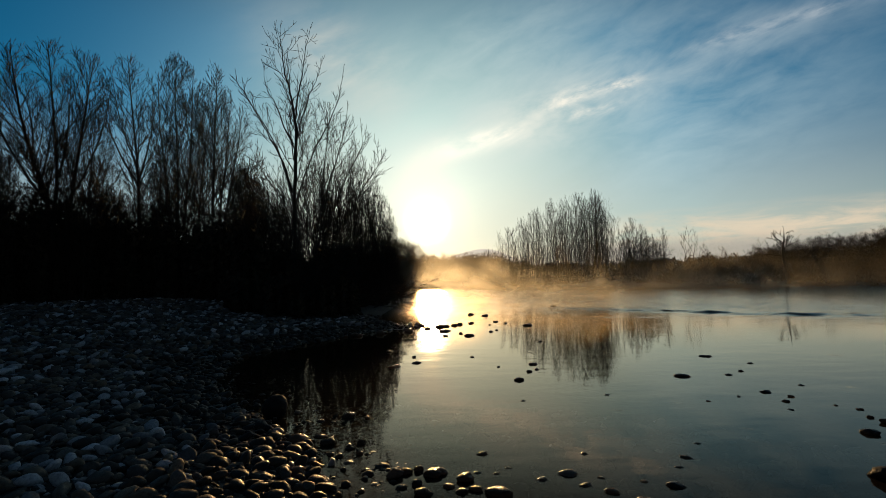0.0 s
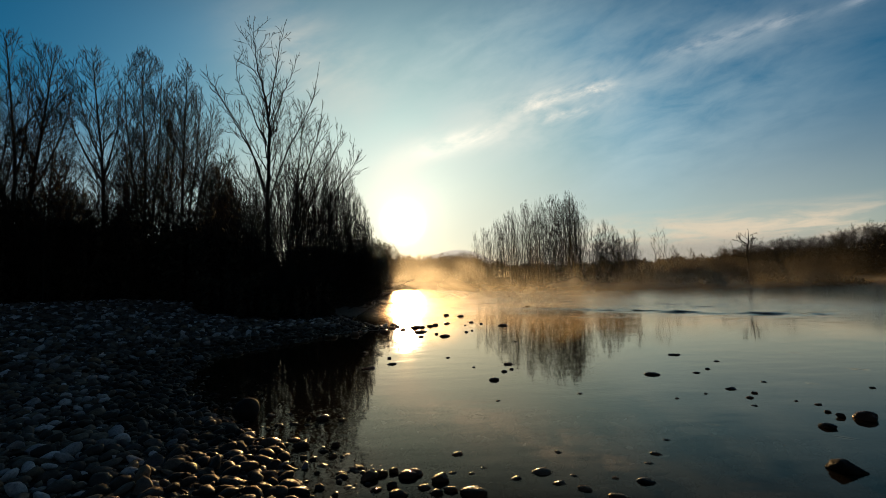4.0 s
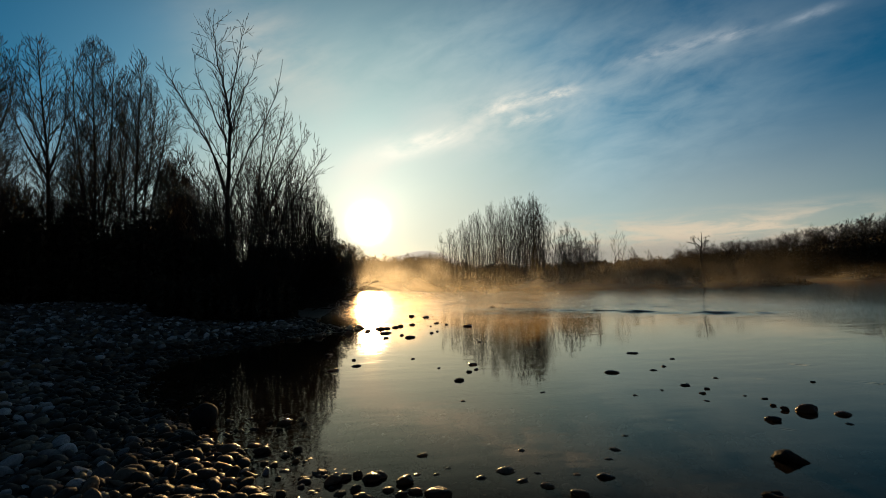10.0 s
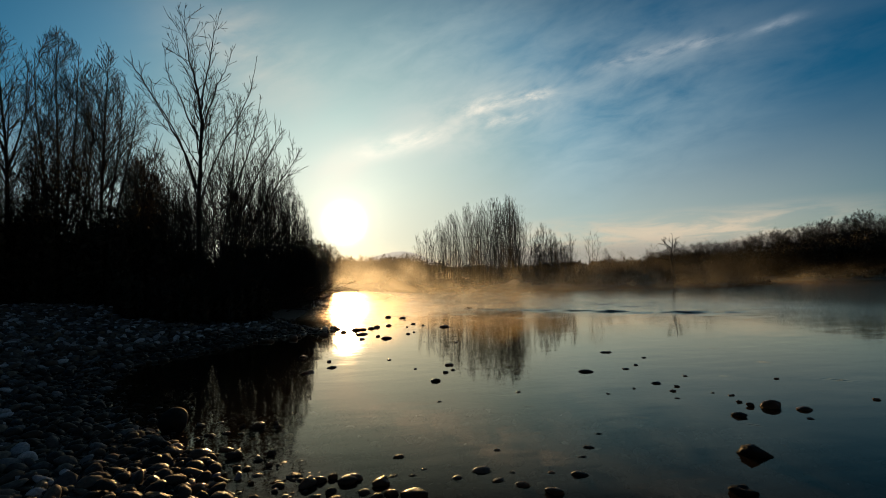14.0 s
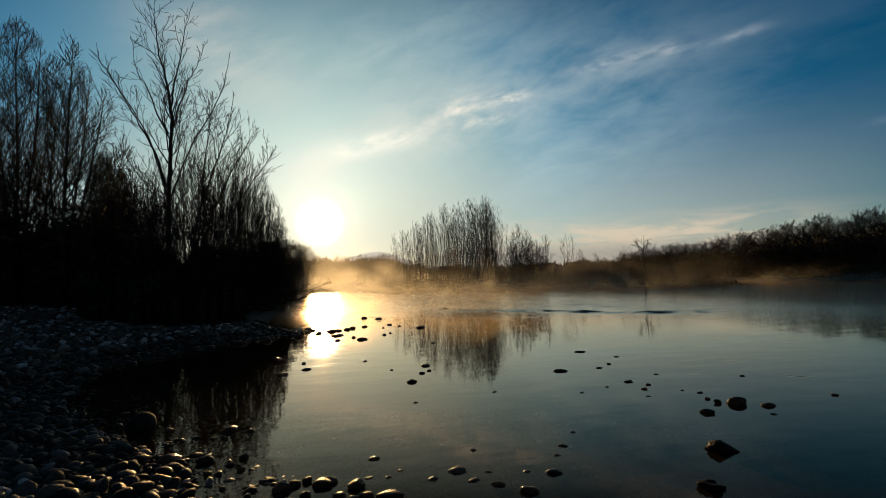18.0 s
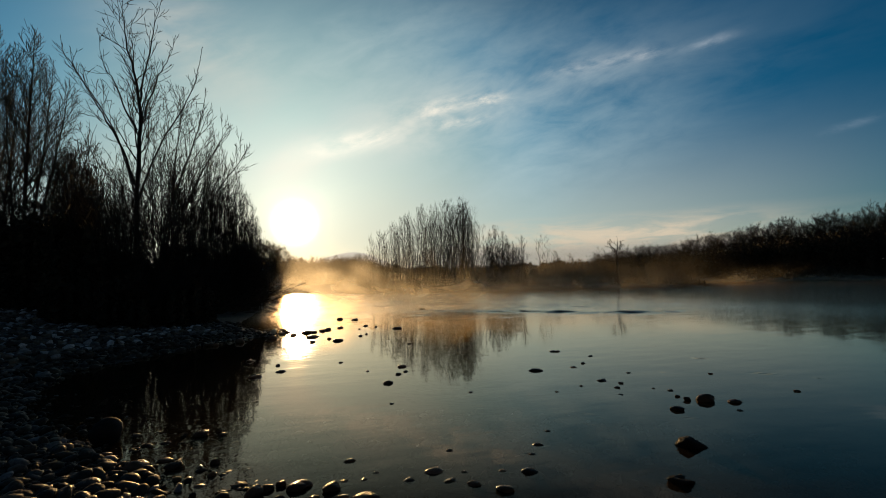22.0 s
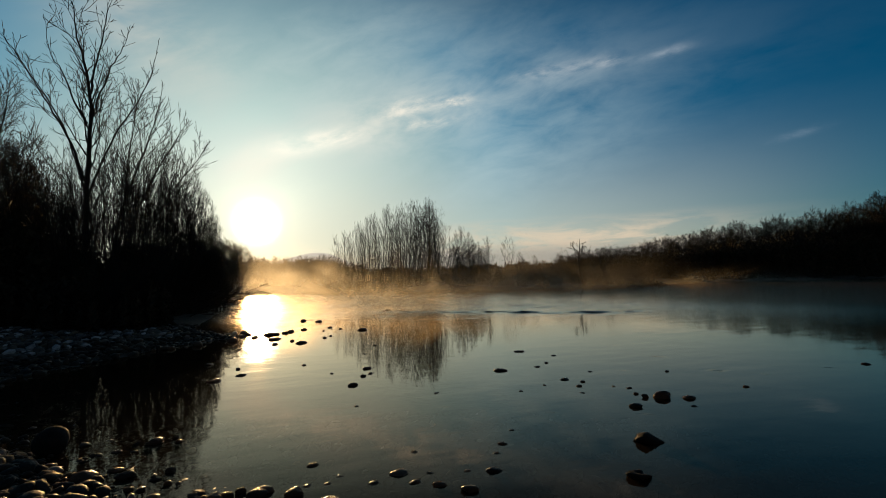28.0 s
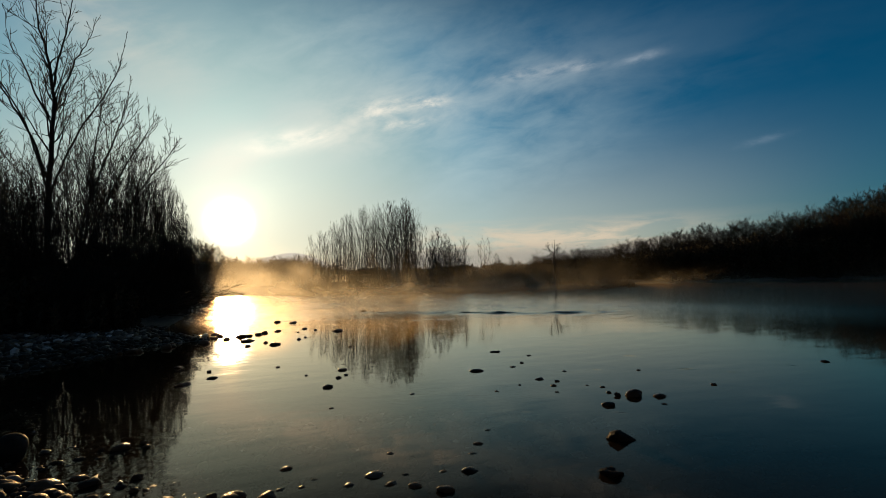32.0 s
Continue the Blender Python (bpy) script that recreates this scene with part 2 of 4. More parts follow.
n.link(n.math("ADD", n.step(px, 3.0, 11.0, 0.024, 0.06), n.math("MULTIPLY", n.step(outer.outputs["Value"], 13.0, 23.0), n.step(px, 9.0, 22.0, 0.2, 0.08))), gloss.inputs["Roughness"])
n.link(b.outputs[0], gloss.inputs["Normal"])
body = n.add("ShaderNodeBsdfTransparent")
body.inputs[0].default_value = (0.34, 0.31, 0.25, 1.0)
fres = n.add("ShaderNodeFresnel")
fres.inputs["IOR"].default_value = 1.42
n.link(b.outputs[0], fres.inputs["Normal"])
ms = n.add("ShaderNodeMixShader")
silt = n.add("ShaderNodeBsdfDiffuse")
silt.inputs[0].default_value = (0.24, 0.18, 0.12, 1.0)
murk = n.add("ShaderNodeMixShader")
murk.inputs[0].default_value = 0.06
n.link(body.outputs[0], murk.inputs[1]), n.link(silt.outputs[0], murk.inputs[2])
n.link(n.math("MULTIPLY", n.math("SUBTRACT", fres.outputs[0], 0.090), 1.85, clamp=True), ms.inputs[0]), n.link(murk.outputs[0], ms.inputs[1]), n.link(gloss.outputs[0], ms.inputs[2])
n.link(ms.outputs[0], out.inputs[0])


def mist_material(name, dense, fall, uneven=0.6, foot=0.04):
    """Thin river mist that the light comes through; densest at the foot of the sheet and thinning upward along its V."""
    m, n, out = material(name)
    tc = n.add("ShaderNodeTexCoord")
    at = tc.outputs["Object"]
    sep = n.add("ShaderNodeSeparateXYZ")
    n.link(tc.outputs["UV"], sep.inputs[0])
    v, side = sep.outputs[1], sep.outputs[0]
    flat = n.vec(n.dot(at, (1, 0, 0)), n.dot(at, (0, 1, 0)), n.math("MULTIPLY", n.dot(at, (0, 0, 1)), 1.6))
    puff = n.noise(flat, 0.16, 5.0, 0.58, 0.9)
    lifted = n.math("MAXIMUM", n.math("SUBTRACT", v, n.math("MULTIPLY", n.math("SUBTRACT", puff, 0.5), 0.9)), 0.0)
    body = n.math("POWER", 2.718, n.math("MULTIPLY", lifted, -fall))
    body = n.math("MULTIPLY", body, n.step(puff, 0.3, 0.7, 1.0 - uneven, 1.0))
    fade = n.math("MULTIPLY", n.math("MULTIPLY", n.step(v, 0.45, 1.0, 1.0, 0.0), n.step(v, 0.0, foot, 0.7 if foot < 0.1 else 0.0, 1.0)), n.math("MULTIPLY", n.step(side, 0.0, 0.28), n.step(side, 0.4, 1.0, 1.0, 0.0)))
    a = n.math("MULTIPLY", n.math("MULTIPLY", body, fade), dense)
    # droplets pass most light on, close to its own direction
    tl = n.add("ShaderNodeBsdfTranslucent")
    tl.inputs[0].default_value = (0.97, 0.91, 0.76, 1)
    fw = n.add("ShaderNodeBsdfRefraction")
    fw.inputs["Color"].default_value = (0.95, 0.93, 0.9, 1)
    fw.inputs["Roughness"].default_value, fw.inputs["IOR"].default_value = 0.9, 1.2
    back = n.add("ShaderNodeBsdfDiffuse")
    back.inputs[0].default_value = (0.92, 0.92, 0.92, 1)
    both = n.add("ShaderNodeMixShader")
    both.inputs[0].default_value = 0.12
    n.link(tl.outputs[0], both.inputs[1]), n.link(back.outputs[0], both.inputs[2])
    half = n.add("ShaderNodeMixShader")
    half.inputs[0].default_value = 0.1
    n.link(both.outputs[0], half.inputs[1]), n.link(fw.outputs[0], half.inputs[2])
    tr = n.add("ShaderNodeBsdfTransparent")
    ms = n.add("ShaderNodeMixShader")
    n.link(a, ms.inputs[0]), n.link(tr.outputs[0], ms.inputs[1]), n.link(half.outputs[0], ms.inputs[2])
    n.link(ms.outputs[0], out.inputs[0])
    return m


# far hills: a faint emission stands in for the pale, lit air between
HILL_GLOW, n, out = material("hazy_hill_glow")
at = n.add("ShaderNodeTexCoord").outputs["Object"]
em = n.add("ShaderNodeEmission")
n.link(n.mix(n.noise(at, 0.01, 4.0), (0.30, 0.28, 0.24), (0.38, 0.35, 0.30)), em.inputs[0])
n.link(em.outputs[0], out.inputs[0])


# ---- mesh helpers ----
def mesh_of(name, verts, faces, mat, smooth=True):
    me = bpy.data.meshes.new(name)
    me.from_pydata(verts, [], faces)
    me.materials.append(mat)
    if smooth:
        me.polygons.foreach_set("use_smooth", [True] * len(me.polygons))
    me.update()
    return me


def tri_mesh(name, verts, tris, mat, smooth=True):
    """A mesh from numpy arrays of corners and triangles."""
    me = bpy.data.meshes.new(name)
    nv, nt = len(verts), len(tris)
    me.vertices.add(nv)
    me.vertices.foreach_set("co", np.asarray(verts, np.float32).ravel())
    me.loops.add(nt * 3)
    me.loops.foreach_set("vertex_index", np.asarray(tris, np.int32).ravel())
    me.polygons.add(nt)
    me.polygons.foreach_set("loop_start", np.arange(nt, dtype=np.int32) * 3)
    me.materials.append(mat)
    me.update(calc_edges=True)
    if smooth:
        me.polygons.foreach_set("use_smooth", np.ones(nt, dtype=bool))
    me.validate()
    return me


def child(name, me, parent, label=""):
    ob = new(name, me)
    ob.parent = parent
    return tagged(ob, label) if label else ob


# ---- lie of the land ----
SHORE_Y = [-60, -8, -2, 0.5, 2.2, 3.35, 4.22, 5.0, 5.45, 6.2, 6.9, 8.23, 9.87, 11.63, 13.17, 14.26, 15.5, 17.67, 26.56, 42, 61, 66]
SHORE_X = [60, 9, 2.0, 0.9, -0.2, -0.89, -1.35, -1.95, -2.45, -3.0, -3.5, -3.97, -4.23, -3.18, -2.34, -0.91, -1.9, -2.71, -2.78, -3.37, -3.0, 600]
FAR_BANK = [(-3, 61), (6.4, 47.5), (13.9, 40.5), (23.9, 40), (35.3, 36.2), (36.2, 38), (33, 47), (38, 53), (47.9, 44.5), (54.7, 38), (65.2, 32), (95, 18), (140, -5), (400, -120)]
FAR_POLY = FAR_BANK + [(6000, -120), (6000, 6000), (-3, 6000)]


def inside(px, py, poly):
    r = np.zeros(px.shape, bool)
    for (x0, y0), (x1, y1) in zip(poly, poly[1:] + poly[:1]):
        c = (y0 > py) != (y1 > py)
        r ^= c & (px < (x1 - x0) * (py - y0) / ((y1 - y0) or 1e-9) + x0)
    return r


def off_line(px, py, line):
    best = np.full(px.shape, 1e9)
    for (x0, y0), (x1, y1) in zip(line, line[1:]):
        dx, dy = x1 - x0, y1 - y0
        k = np.clip(((px - x0) * dx + (py - y0) * dy) / (dx * dx + dy * dy), 0, 1)
        best = np.minimum(best, np.hypot(px - x0 - k * dx, py - y0 - k * dy))
    return best


def ripple(px, py):
    return 0.5 * np.sin(px * 1.7 + 1.3 * np.sin(py * 0.9)) * np.sin(py * 1.3 + 0.7) + 0.3 * np.sin(px * 4.1 + py * 2.3) * np.sin(py * 3.7 - px)


LEFT_LINE = list(zip(SHORE_X, SHORE_Y))


def land(px, py):
    """Height of the ground: river bed below 0, gravel bar, wooded banks."""
    px, py = np.asarray(px, float), np.asarray(py, float)
    near = off_line(px, py, LEFT_LINE)
    left = px < np.interp(py, SHORE_Y, SHORE_X)
    d_left = np.where(left, near, -near)
    d_far = off_line(px, py, FAR_BANK)
    d_far = np.where(inside(px, py, FAR_POLY), d_far, -d_far)
    bar = np.where(d_left > 0, 0.10 * (1 - np.exp(-np.abs(d_left) / 0.7)) + 0.45 * (1 - np.exp(-np.abs(d_left) / 9.0)), np.maximum(-0.75, 0.055 * d_left))
    wood = np.where(d_far > 0, np.minimum(0.45, 0.16 * d_far), np.maximum(-0.75, 0.2 * d_far))
    z = np.maximum(bar, wood)
    return z + 0.02 * ripple(px, py) * np.clip(1.5 - np.hypot(px, py) / 80, 0, 1)


rings = np.concatenate([np.linspace(0.0, 8, 50), np.linspace(8.3, 30, 60), np.linspace(31, 90, 60), np.geomspace(95, 4500, 20)])
turns = np.radians(np.linspace(0, 360, 289)[:-1])
rr, tt = np.meshgrid(rings[1:], turns, indexing="ij")
gx, gy = rr * np.sin(tt), rr * np.cos(tt)
gz = land(gx, gy)
verts = np.concatenate([[[0, 0, float(land(0.0, 0.0))]], np.stack([gx.ravel(), gy.ravel(), gz.ravel()], 1)])
nt_, nr_ = len(turns), len(rings) - 1
i, j = np.meshgrid(np.arange(nr_ - 1), np.arange(nt_), indexing="ij")
a, b_ = 1 + i * nt_ + j, 1 + i * nt_ + (j + 1) % nt_
c, e = a + nt_, b_ + nt_
tris = np.concatenate([np.stack([a, b_, c], -1).reshape(-1, 3), np.stack([b_, e, c], -1).reshape(-1, 3), np.stack([np.zeros(nt_, int), 1 + (np.arange(nt_) + 1) % nt_, 1 + np.arange(nt_)], -1)])
tris = tris[:, ::-1]
ground = tagged(new("ground", tri_mesh("ground", verts, tris, SOIL)), "dark silt and gravel river bed rising to wooded banks", "ground", kind="structure")

# the water: one sheet, calm near the bar, with a shallow riffle where the stream runs over stones
def waves(px, py):
    """Height of the running water: short crested waves, strongest along two lines of the riffle."""
    g = np.random.default_rng(77)
    r = np.hypot(px, py)
    h = np.zeros(px.shape)
    for k in range(46):
        lam = g.uniform(0.32, 1.3)
        a = radians(g.normal() * 24 - 12)
        h += lam * np.sin((px * math.sin(a) + py * math.cos(a)) * 2 * np.pi / lam + g.uniform(0, 6.28))
    h /= 5.0
    patch = sum(np.sin(px * g.uniform(0.15, 0.7) + py * g.uniform(-0.9, 0.9) + g.uniform(0, 6.28)) for _ in range(7)) / 3.0
    broad = np.clip((r - 15.5) / 7.0, 0, 1) * np.clip((75 - r) / 30, 0, 1) * np.clip((px + 4.0) / 6.0, 0.25, 1) * (0.55 + 0.45 * np.clip(patch, -1, 1))
    fade = np.clip((20 - px) / 9, 0.05, 1)
    lines = np.zeros(px.shape)
    for wide, high, *line in ((0.5, 1.0, (4.6, 20.6), (6.7, 19.3), (9.0, 16.9), (10.9, 15.2), (12.8, 14.2)), (0.35, 0.8, (8.0, 21.2), (9.3, 20.2), (11.6, 18.5)), (0.4, 0.6, (2.5, 25.5), (6.2, 24.6), (9.0, 24.5)),
                              (0.25, 0.5, (1.2, 18.6), (3.0, 18.2), (4.4, 18.4)), (0.3, 0.5, (12.5, 18.0), (16.0, 14.5)), (0.4, 0.6, (5.0, 30.0), (9.0, 29.0), (14.0, 27.5)), (0.25, 0.35, (3.6, 16.2), (6.6, 15.4)), (0.3, 0.55, (7.0, 22.6), (11.5, 20.4), (15.5, 17.4)), (0.25, 0.5, (1.5, 21.4), (5.5, 21.8)), (0.35, 0.5, (9.5, 27.0), (16.0, 23.0))):
        lines = np.maximum(lines, high * np.exp(-(off_line(px, py, line) / wide) ** 2))
    return h * (0.008 * broad * fade + 0.034 * lines * (0.45 + 0.55 * np.clip(patch + 0.5, 0, 1)))


wr = np.concatenate([[0.5, 4, 8, 12], np.linspace(13, 27, 150), np.geomspace(27.2, 75, 120), [90, 140, 250, 500, 900]])
wa = np.radians(np.concatenate([np.arange(-22, 74, 0.24), np.linspace(74, 338, 34)[:-1]]))
rr, tt = np.meshgrid(wr, wa, indexing="ij")
gx, gy = rr * np.sin(tt), rr * np.cos(tt)
verts = np.concatenate([[[0, 0, 0]], np.stack([gx.ravel(), gy.ravel(), waves(gx, gy).ravel()], 1)])
nw, nq = len(wa), len(wr)
i, j = np.meshgrid(np.arange(nq - 1), np.arange(nw), indexing="ij")
a, b_ = 1 + i * nw + j, 1 + i * nw + (j + 1) % nw
tris = np.concatenate([np.stack([a, a + nw, b_], -1).reshape(-1, 3), np.stack([b_, a + nw, b_ + nw], -1).reshape(-1, 3), np.stack([np.zeros(nw, int), 1 + np.arange(nw), 1 + (np.arange(nw) + 1) % nw], -1)])
tris = tris[:, ::-1]
water = tagged(new("water", tri_mesh("water", verts, tris, WATER)), "still shallow river water mirroring the sky and trees", "river", kind="structure")


# ---- stones ----
def blob(seed, level, rough=0.32, angular=False):
    """Corners and triangles of a river-worn stone of about unit size, longest along x."""
    bm = bmesh.new()
    bmesh.ops.create_icosphere(bm, subdivisions=level, radius=0.5)
    bm.verts.ensure_lookup_table()
    rng = random.Random(seed)
    o = Vector((rng.uniform(-50, 50), rng.uniform(-50, 50), rng.uniform(-50, 50)))
    cuts = [(Vector((rng.gauss(0, 1), rng.gauss(0, 1), rng.gauss(0, 1))).normalized(), rng.uniform(0.24, 0.40) if angular else rng.uniform(0.30, 0.44)) for _ in range(16 if angular else 6)]
    for v in bm.verts:
        p = v.co.copy()
        k = 1 + rough * 2.2 * noise.noise(p * 1.7 + o) + 0.5 * rough * noise.noise(p * 5 + o)
        p *= k
        for nrm, dist in cuts:
            over = p.dot(nrm) - dist
            if over > 0:
                p -= nrm * over * (0.92 if angular else 0.6)
        v.co = [math.copysign(abs(2 * q) ** 1.04, q) / 2 for q in p]
    vs = np.array([v.co[:] for v in bm.verts])
    ts = np.array([[v.index for v in f.verts] for f in bm.faces])
    bm.free()
    lo, hi = vs.min(0), vs.max(0)
    return (vs - (lo + hi) / 2) / (hi - lo), ts


SHAPES = [blob(k, 3, 0.2) for k in range(9)] + [blob(40 + k, 3, 0.4, True) for k in range(3)] + [blob(60, 3, 0.07)]
BALL = 12
STONE_MESH = [tri_mesh("river_stone", v, t, DARK if k >= 9 else WET) for k, (v, t) in enumerate(SHAPES)]
rng = random.Random(7)


def lone_stone(x, y, width, height, shape, label, turn=None, sink=0.45):
    """A stone that stands in the shallows, its lower part under water."""
    top = min(height, width * 0.46) if shape < BALL else height
    full = max(top * (1 + sink), width * 0.4)
    ob = new("river_stone", STONE_MESH[shape])
    ob.scale = (width, width * rng.uniform(0.66, 0.85), full)
    # across the line of sight, give or take
    face = math.atan2(-x, y)
    ob.rotation_euler = (rng.uniform(-0.12, 0.12), rng.uniform(-0.12, 0.12), face + (rng.uniform(-0.35, 0.35) if turn is None else turn))
    ob.location = (x, y, top - full / 2)
    return tagged(ob, label, "stone", "stones in the shallows")


EDGE_STONES = [
    (-2.36, 5.2, 0.19, 0.15), (-1.09, 5.24, 0.183, 0.056), (-0.92, 5.3, 0.062, 0.032), (-0.87, 5.16, 0.073, 0.035), (-1.36, 5.11, 0.108, 0.02), (-1.23, 4.62, 0.161, 0.026),
    (-1.11, 4.4, 0.174, 0.062), (-0.8, 4.39, 0.092, 0.113), (-0.77, 4.13, 0.068, 0.04), (-0.69, 4.03, 0.028, 0.02), (-1.41, 4.45, 0.247, 0.107), (-1.64, 4.54, 0.117, 0.073),
    (-0.82, 3.95, 0.11, 0.018), (-0.84, 3.8, 0.053, 0.024), (-0.65, 3.78, 0.106, 0.017), (-0.53, 3.79, 0.062, 0.014), (-1.18, 3.7, 0.188, 0.121), (-1.07, 3.42, 0.197, 0.091),
    (-0.96, 3.62, 0.126, 0.042), (-0.91, 3.51, 0.162, 0.026)]
HEAP_STONES = [
    (-0.42, 3.66, 0.152, 0.107), (-0.34, 3.71, 0.129, 0.069), (-0.24, 3.75, 0.087, 0.076), (-0.13, 3.65, 0.168, 0.083), (-0.07, 3.69, 0.137, 0.067), (-0.24, 3.5, 0.089, 0.069),
    (-0.35, 3.46, 0.104, 0.033), (-0.18, 3.34, 0.154, 0.078), (-0.01, 3.45, 0.104, 0.041), (0.11, 3.56, 0.148, 0.087), (0.08, 3.36, 0.101, 0.048), (0.18, 3.39, 0.118, 0.046),
    (0.33, 3.33, 0.25, 0.077)]
MID_STONES = [
    (0.28, 4.05, 0.113, 0.023), (0.21, 3.68, 0.077, 0.012), (0.36, 3.66, 0.068, 0.011), (0.46, 3.75, 0.07, 0.011), (-1.15, 9.7, 0.184, 0.048), (-0.9, 8.06, 0.284, 0.045),
    (-0.53, 8.37, 0.198, 0.04), (-0.61, 8.98, 0.085, 0.038), (0.59, 11.95, 0.311, 0.07), (-0.01, 12.01, 0.171, 0.049), (-0.01, 13.05, 0.462, 0.074), (0.4, 12.45, 0.119, 0.054),
    (1.21, 12.64, 0.12, 0.055), (1.4, 12.98, 0.093, 0.043), (2.42, 13.99, 0.332, 0.075), (1.03, 6.8, 0.16, 0.051), (1.45, 7.96, 0.169, 0.039), (1.28, 7.36, 0.104, 0.036),
    (1.42, 7.51, 0.08, 0.03), (0.9, 5.68, 0.067, 0.014)]
FAR_STONES = [
    (0.48, 8.8, 0.084, 0.026), (5.01, 21.74, 0.311, 0.096), (0.99, 18.32, 0.262, 0.102), (1.48, 17.65, 0.294, 0.075), (1.88, 14.72, 0.105, 0.049), (2.11, 10.6, 0.101, 0.033),
    (3.33, 6.77, 0.269, 0.044), (4.45, 8.25, 0.156, 0.03), (4.53, 8.22, 0.136, 0.031), (4.0, 6.76, 0.127, 0.023), (4.31, 6.98, 0.082, 0.028), (4.8, 7.53, 0.107, 0.021)]
STREAM_STONES = [
    (3.85, 5.79, 0.15, 0.029), (3.79, 5.36, 0.088, 0.026), (3.99, 5.55, 0.078, 0.024), (2.98, 5.46, 0.064, 0.014), (3.42, 5.61, 0.046, 0.016), (1.96, 5.86, 0.083, 0.014),
    (4.5, 6.06, 0.086, 0.016), (1.13, 3.99, 0.084, 0.015), (0.88, 3.62, 0.175, 0.037), (0.96, 3.42, 0.119, 0.019), (1.11, 3.53, 0.066, 0.012), (1.39, 3.45, 0.064, 0.01),
    (1.58, 3.37, 0.148, 0.032), (1.11, 3.3, 0.122, 0.028), (1.9, 3.86, 0.117, 0.019), (2.15, 4.16, 0.068, 0.011), (4.18, 5.15, 0.048, 0.014), (0.67, 3.53, 0.106, 0.017),
    (4.3, 4.99, 0.07, 0.018)]
RIGHT_STONES = [
    (8.41, 4.62, 0.142, 0.033), (5.61, 4.4, 0.081, 0.024), (4.16, 4.72, 0.07, 0.027), (4.14, 4.55, 0.096, 0.051), (4.31, 4.46, 0.229, 0.097), (4.56, 4.3, 0.174, 0.043),
    (4.34, 4.03, 0.089, 0.017), (3.76, 4.29, 0.177, 0.051), (5.49, 5.56, 0.069, 0.021), (4.28, 4.99, 0.052, 0.018), (1.28, 3.14, 0.149, 0.041)]
SPIT_STONES = [
    (-0.17, 14.25, 0.24, 0.06), (0.02, 14.22, 0.24, 0.07), (0.45, 14.71, 0.22, 0.09), (0.83, 15.09, 0.22, 0.07), (1.35, 14.4, 0.08, 0.04), (1.62, 15.24, 0.19, 0.06), (4.7, 21.32, 0.1, 0.05),
    (5.3, 21.12, 0.1, 0.05), (6.18, 32.45, 0.2, 0.14), (0.85, 7.8, 0.06, 0.02), (3.62, 5.05, 0.08, 0.012), (1.75, 3.68, 0.09, 0.01), (-0.55, 13.6, 0.16, 0.07), (-0.7, 14.6, 0.2, 0.08)]
count = 0
for stones, label in ((EDGE_STONES, "wet rounded grey cobble at the water's edge"), (HEAP_STONES, "wet brownish cobble in a heap in the shallows"),
                      (MID_STONES, "dark wet stone breaking the bright water"), (FAR_STONES, "dark flat stone standing in calm water"),
                      (STREAM_STONES, "wet brown stone half under shallow water"), (RIGHT_STONES, "dark wet stone in deeper blue water"), (SPIT_STONES, "dark flat stone in the glitter off the gravel spit")):
    for x, y, width, height in stones:
        lone_stone(x, y, width * 0.9, height * (0.58 if stones is HEAP_STONES else 0.8), count * 5 % 9, label)
        count += 1
for k in range(22):
    y = rng.uniform(12.2, 14.9)
    x = float(np.interp(y, SHORE_Y, SHORE_X)) + abs(rng.gauss(0, 0.6)) + 0.05
    s = rng.uniform(0.08, 0.26)
    lone_stone(x, y, s, s * rng.uniform(0.25, 0.5), k % 9, "small dark stone off the tip of the gravel spit")
ball = lone_stone(-1.93, 5.32, 0.278, 0.238, BALL, "large dark nearly spherical boulder at the waterline", 0.0, 0.19)
ball.scale.y = 0.27
lone_stone(3.09, 3.38, 0.259, 0.083, 9, "jagged dark rock with pale flakes in the shallows", 0.1)
lone_stone(2.49, 2.84, 0.181, 0.05, 10, "blunt dark rock awash in the shallows", 0.0)


# gravel bar: cobbles nearest the camera are parts of the ground, the rest one mass
def scatter(rng, r0, r1, az0, az1, count):
    r = np.sqrt(rng.uniform(r0 * r0, r1 * r1, count))
    a = np.radians(rng.uniform(az0, az1, count))
    return r * np.sin(a), r * np.cos(a)


def spread(px, py, size, gap):
    """Keeps stones that don't crowd one another."""
    keep, cells = [], {}
    for k in range(len(px)):
        x, y, s = px[k], py[k], size[k]
        q = 0.3
        ci, cj = int(x // q), int(y // q)
        ok = True
        for di in (-1, 0, 1):
            for dj in (-1, 0, 1):
                for m in cells.get((ci + di, cj + dj), ()):
                    if (px[m] - x) ** 2 + (py[m] - y) ** 2 < (gap * (size[m] + s)) ** 2:
                        ok = False
                        break
                if not ok:
                    break
            if not ok:
                break
        if ok:
            keep.append(k)
            cells.setdefault((ci, cj), []).append(k)
    return keep


def on_bar(px, py, margin=0.0):
    return px < np.interp(py, SHORE_Y, SHORE_X) + margin


nrng = np.random.default_rng(11)
LOW = [blob(70 + k, 2, 0.2 + 0.03 * (k % 3)) for k in range(8)]
COARSE = [blob(90 + k, 1) for k in range(6)]
COBBLE_MESH = [tri_mesh("cobble", v, t, STONE) for v, t in LOW]
DAMP_MESH = [tri_mesh("cobble", v, t, DAMP) for v, t in LOW]


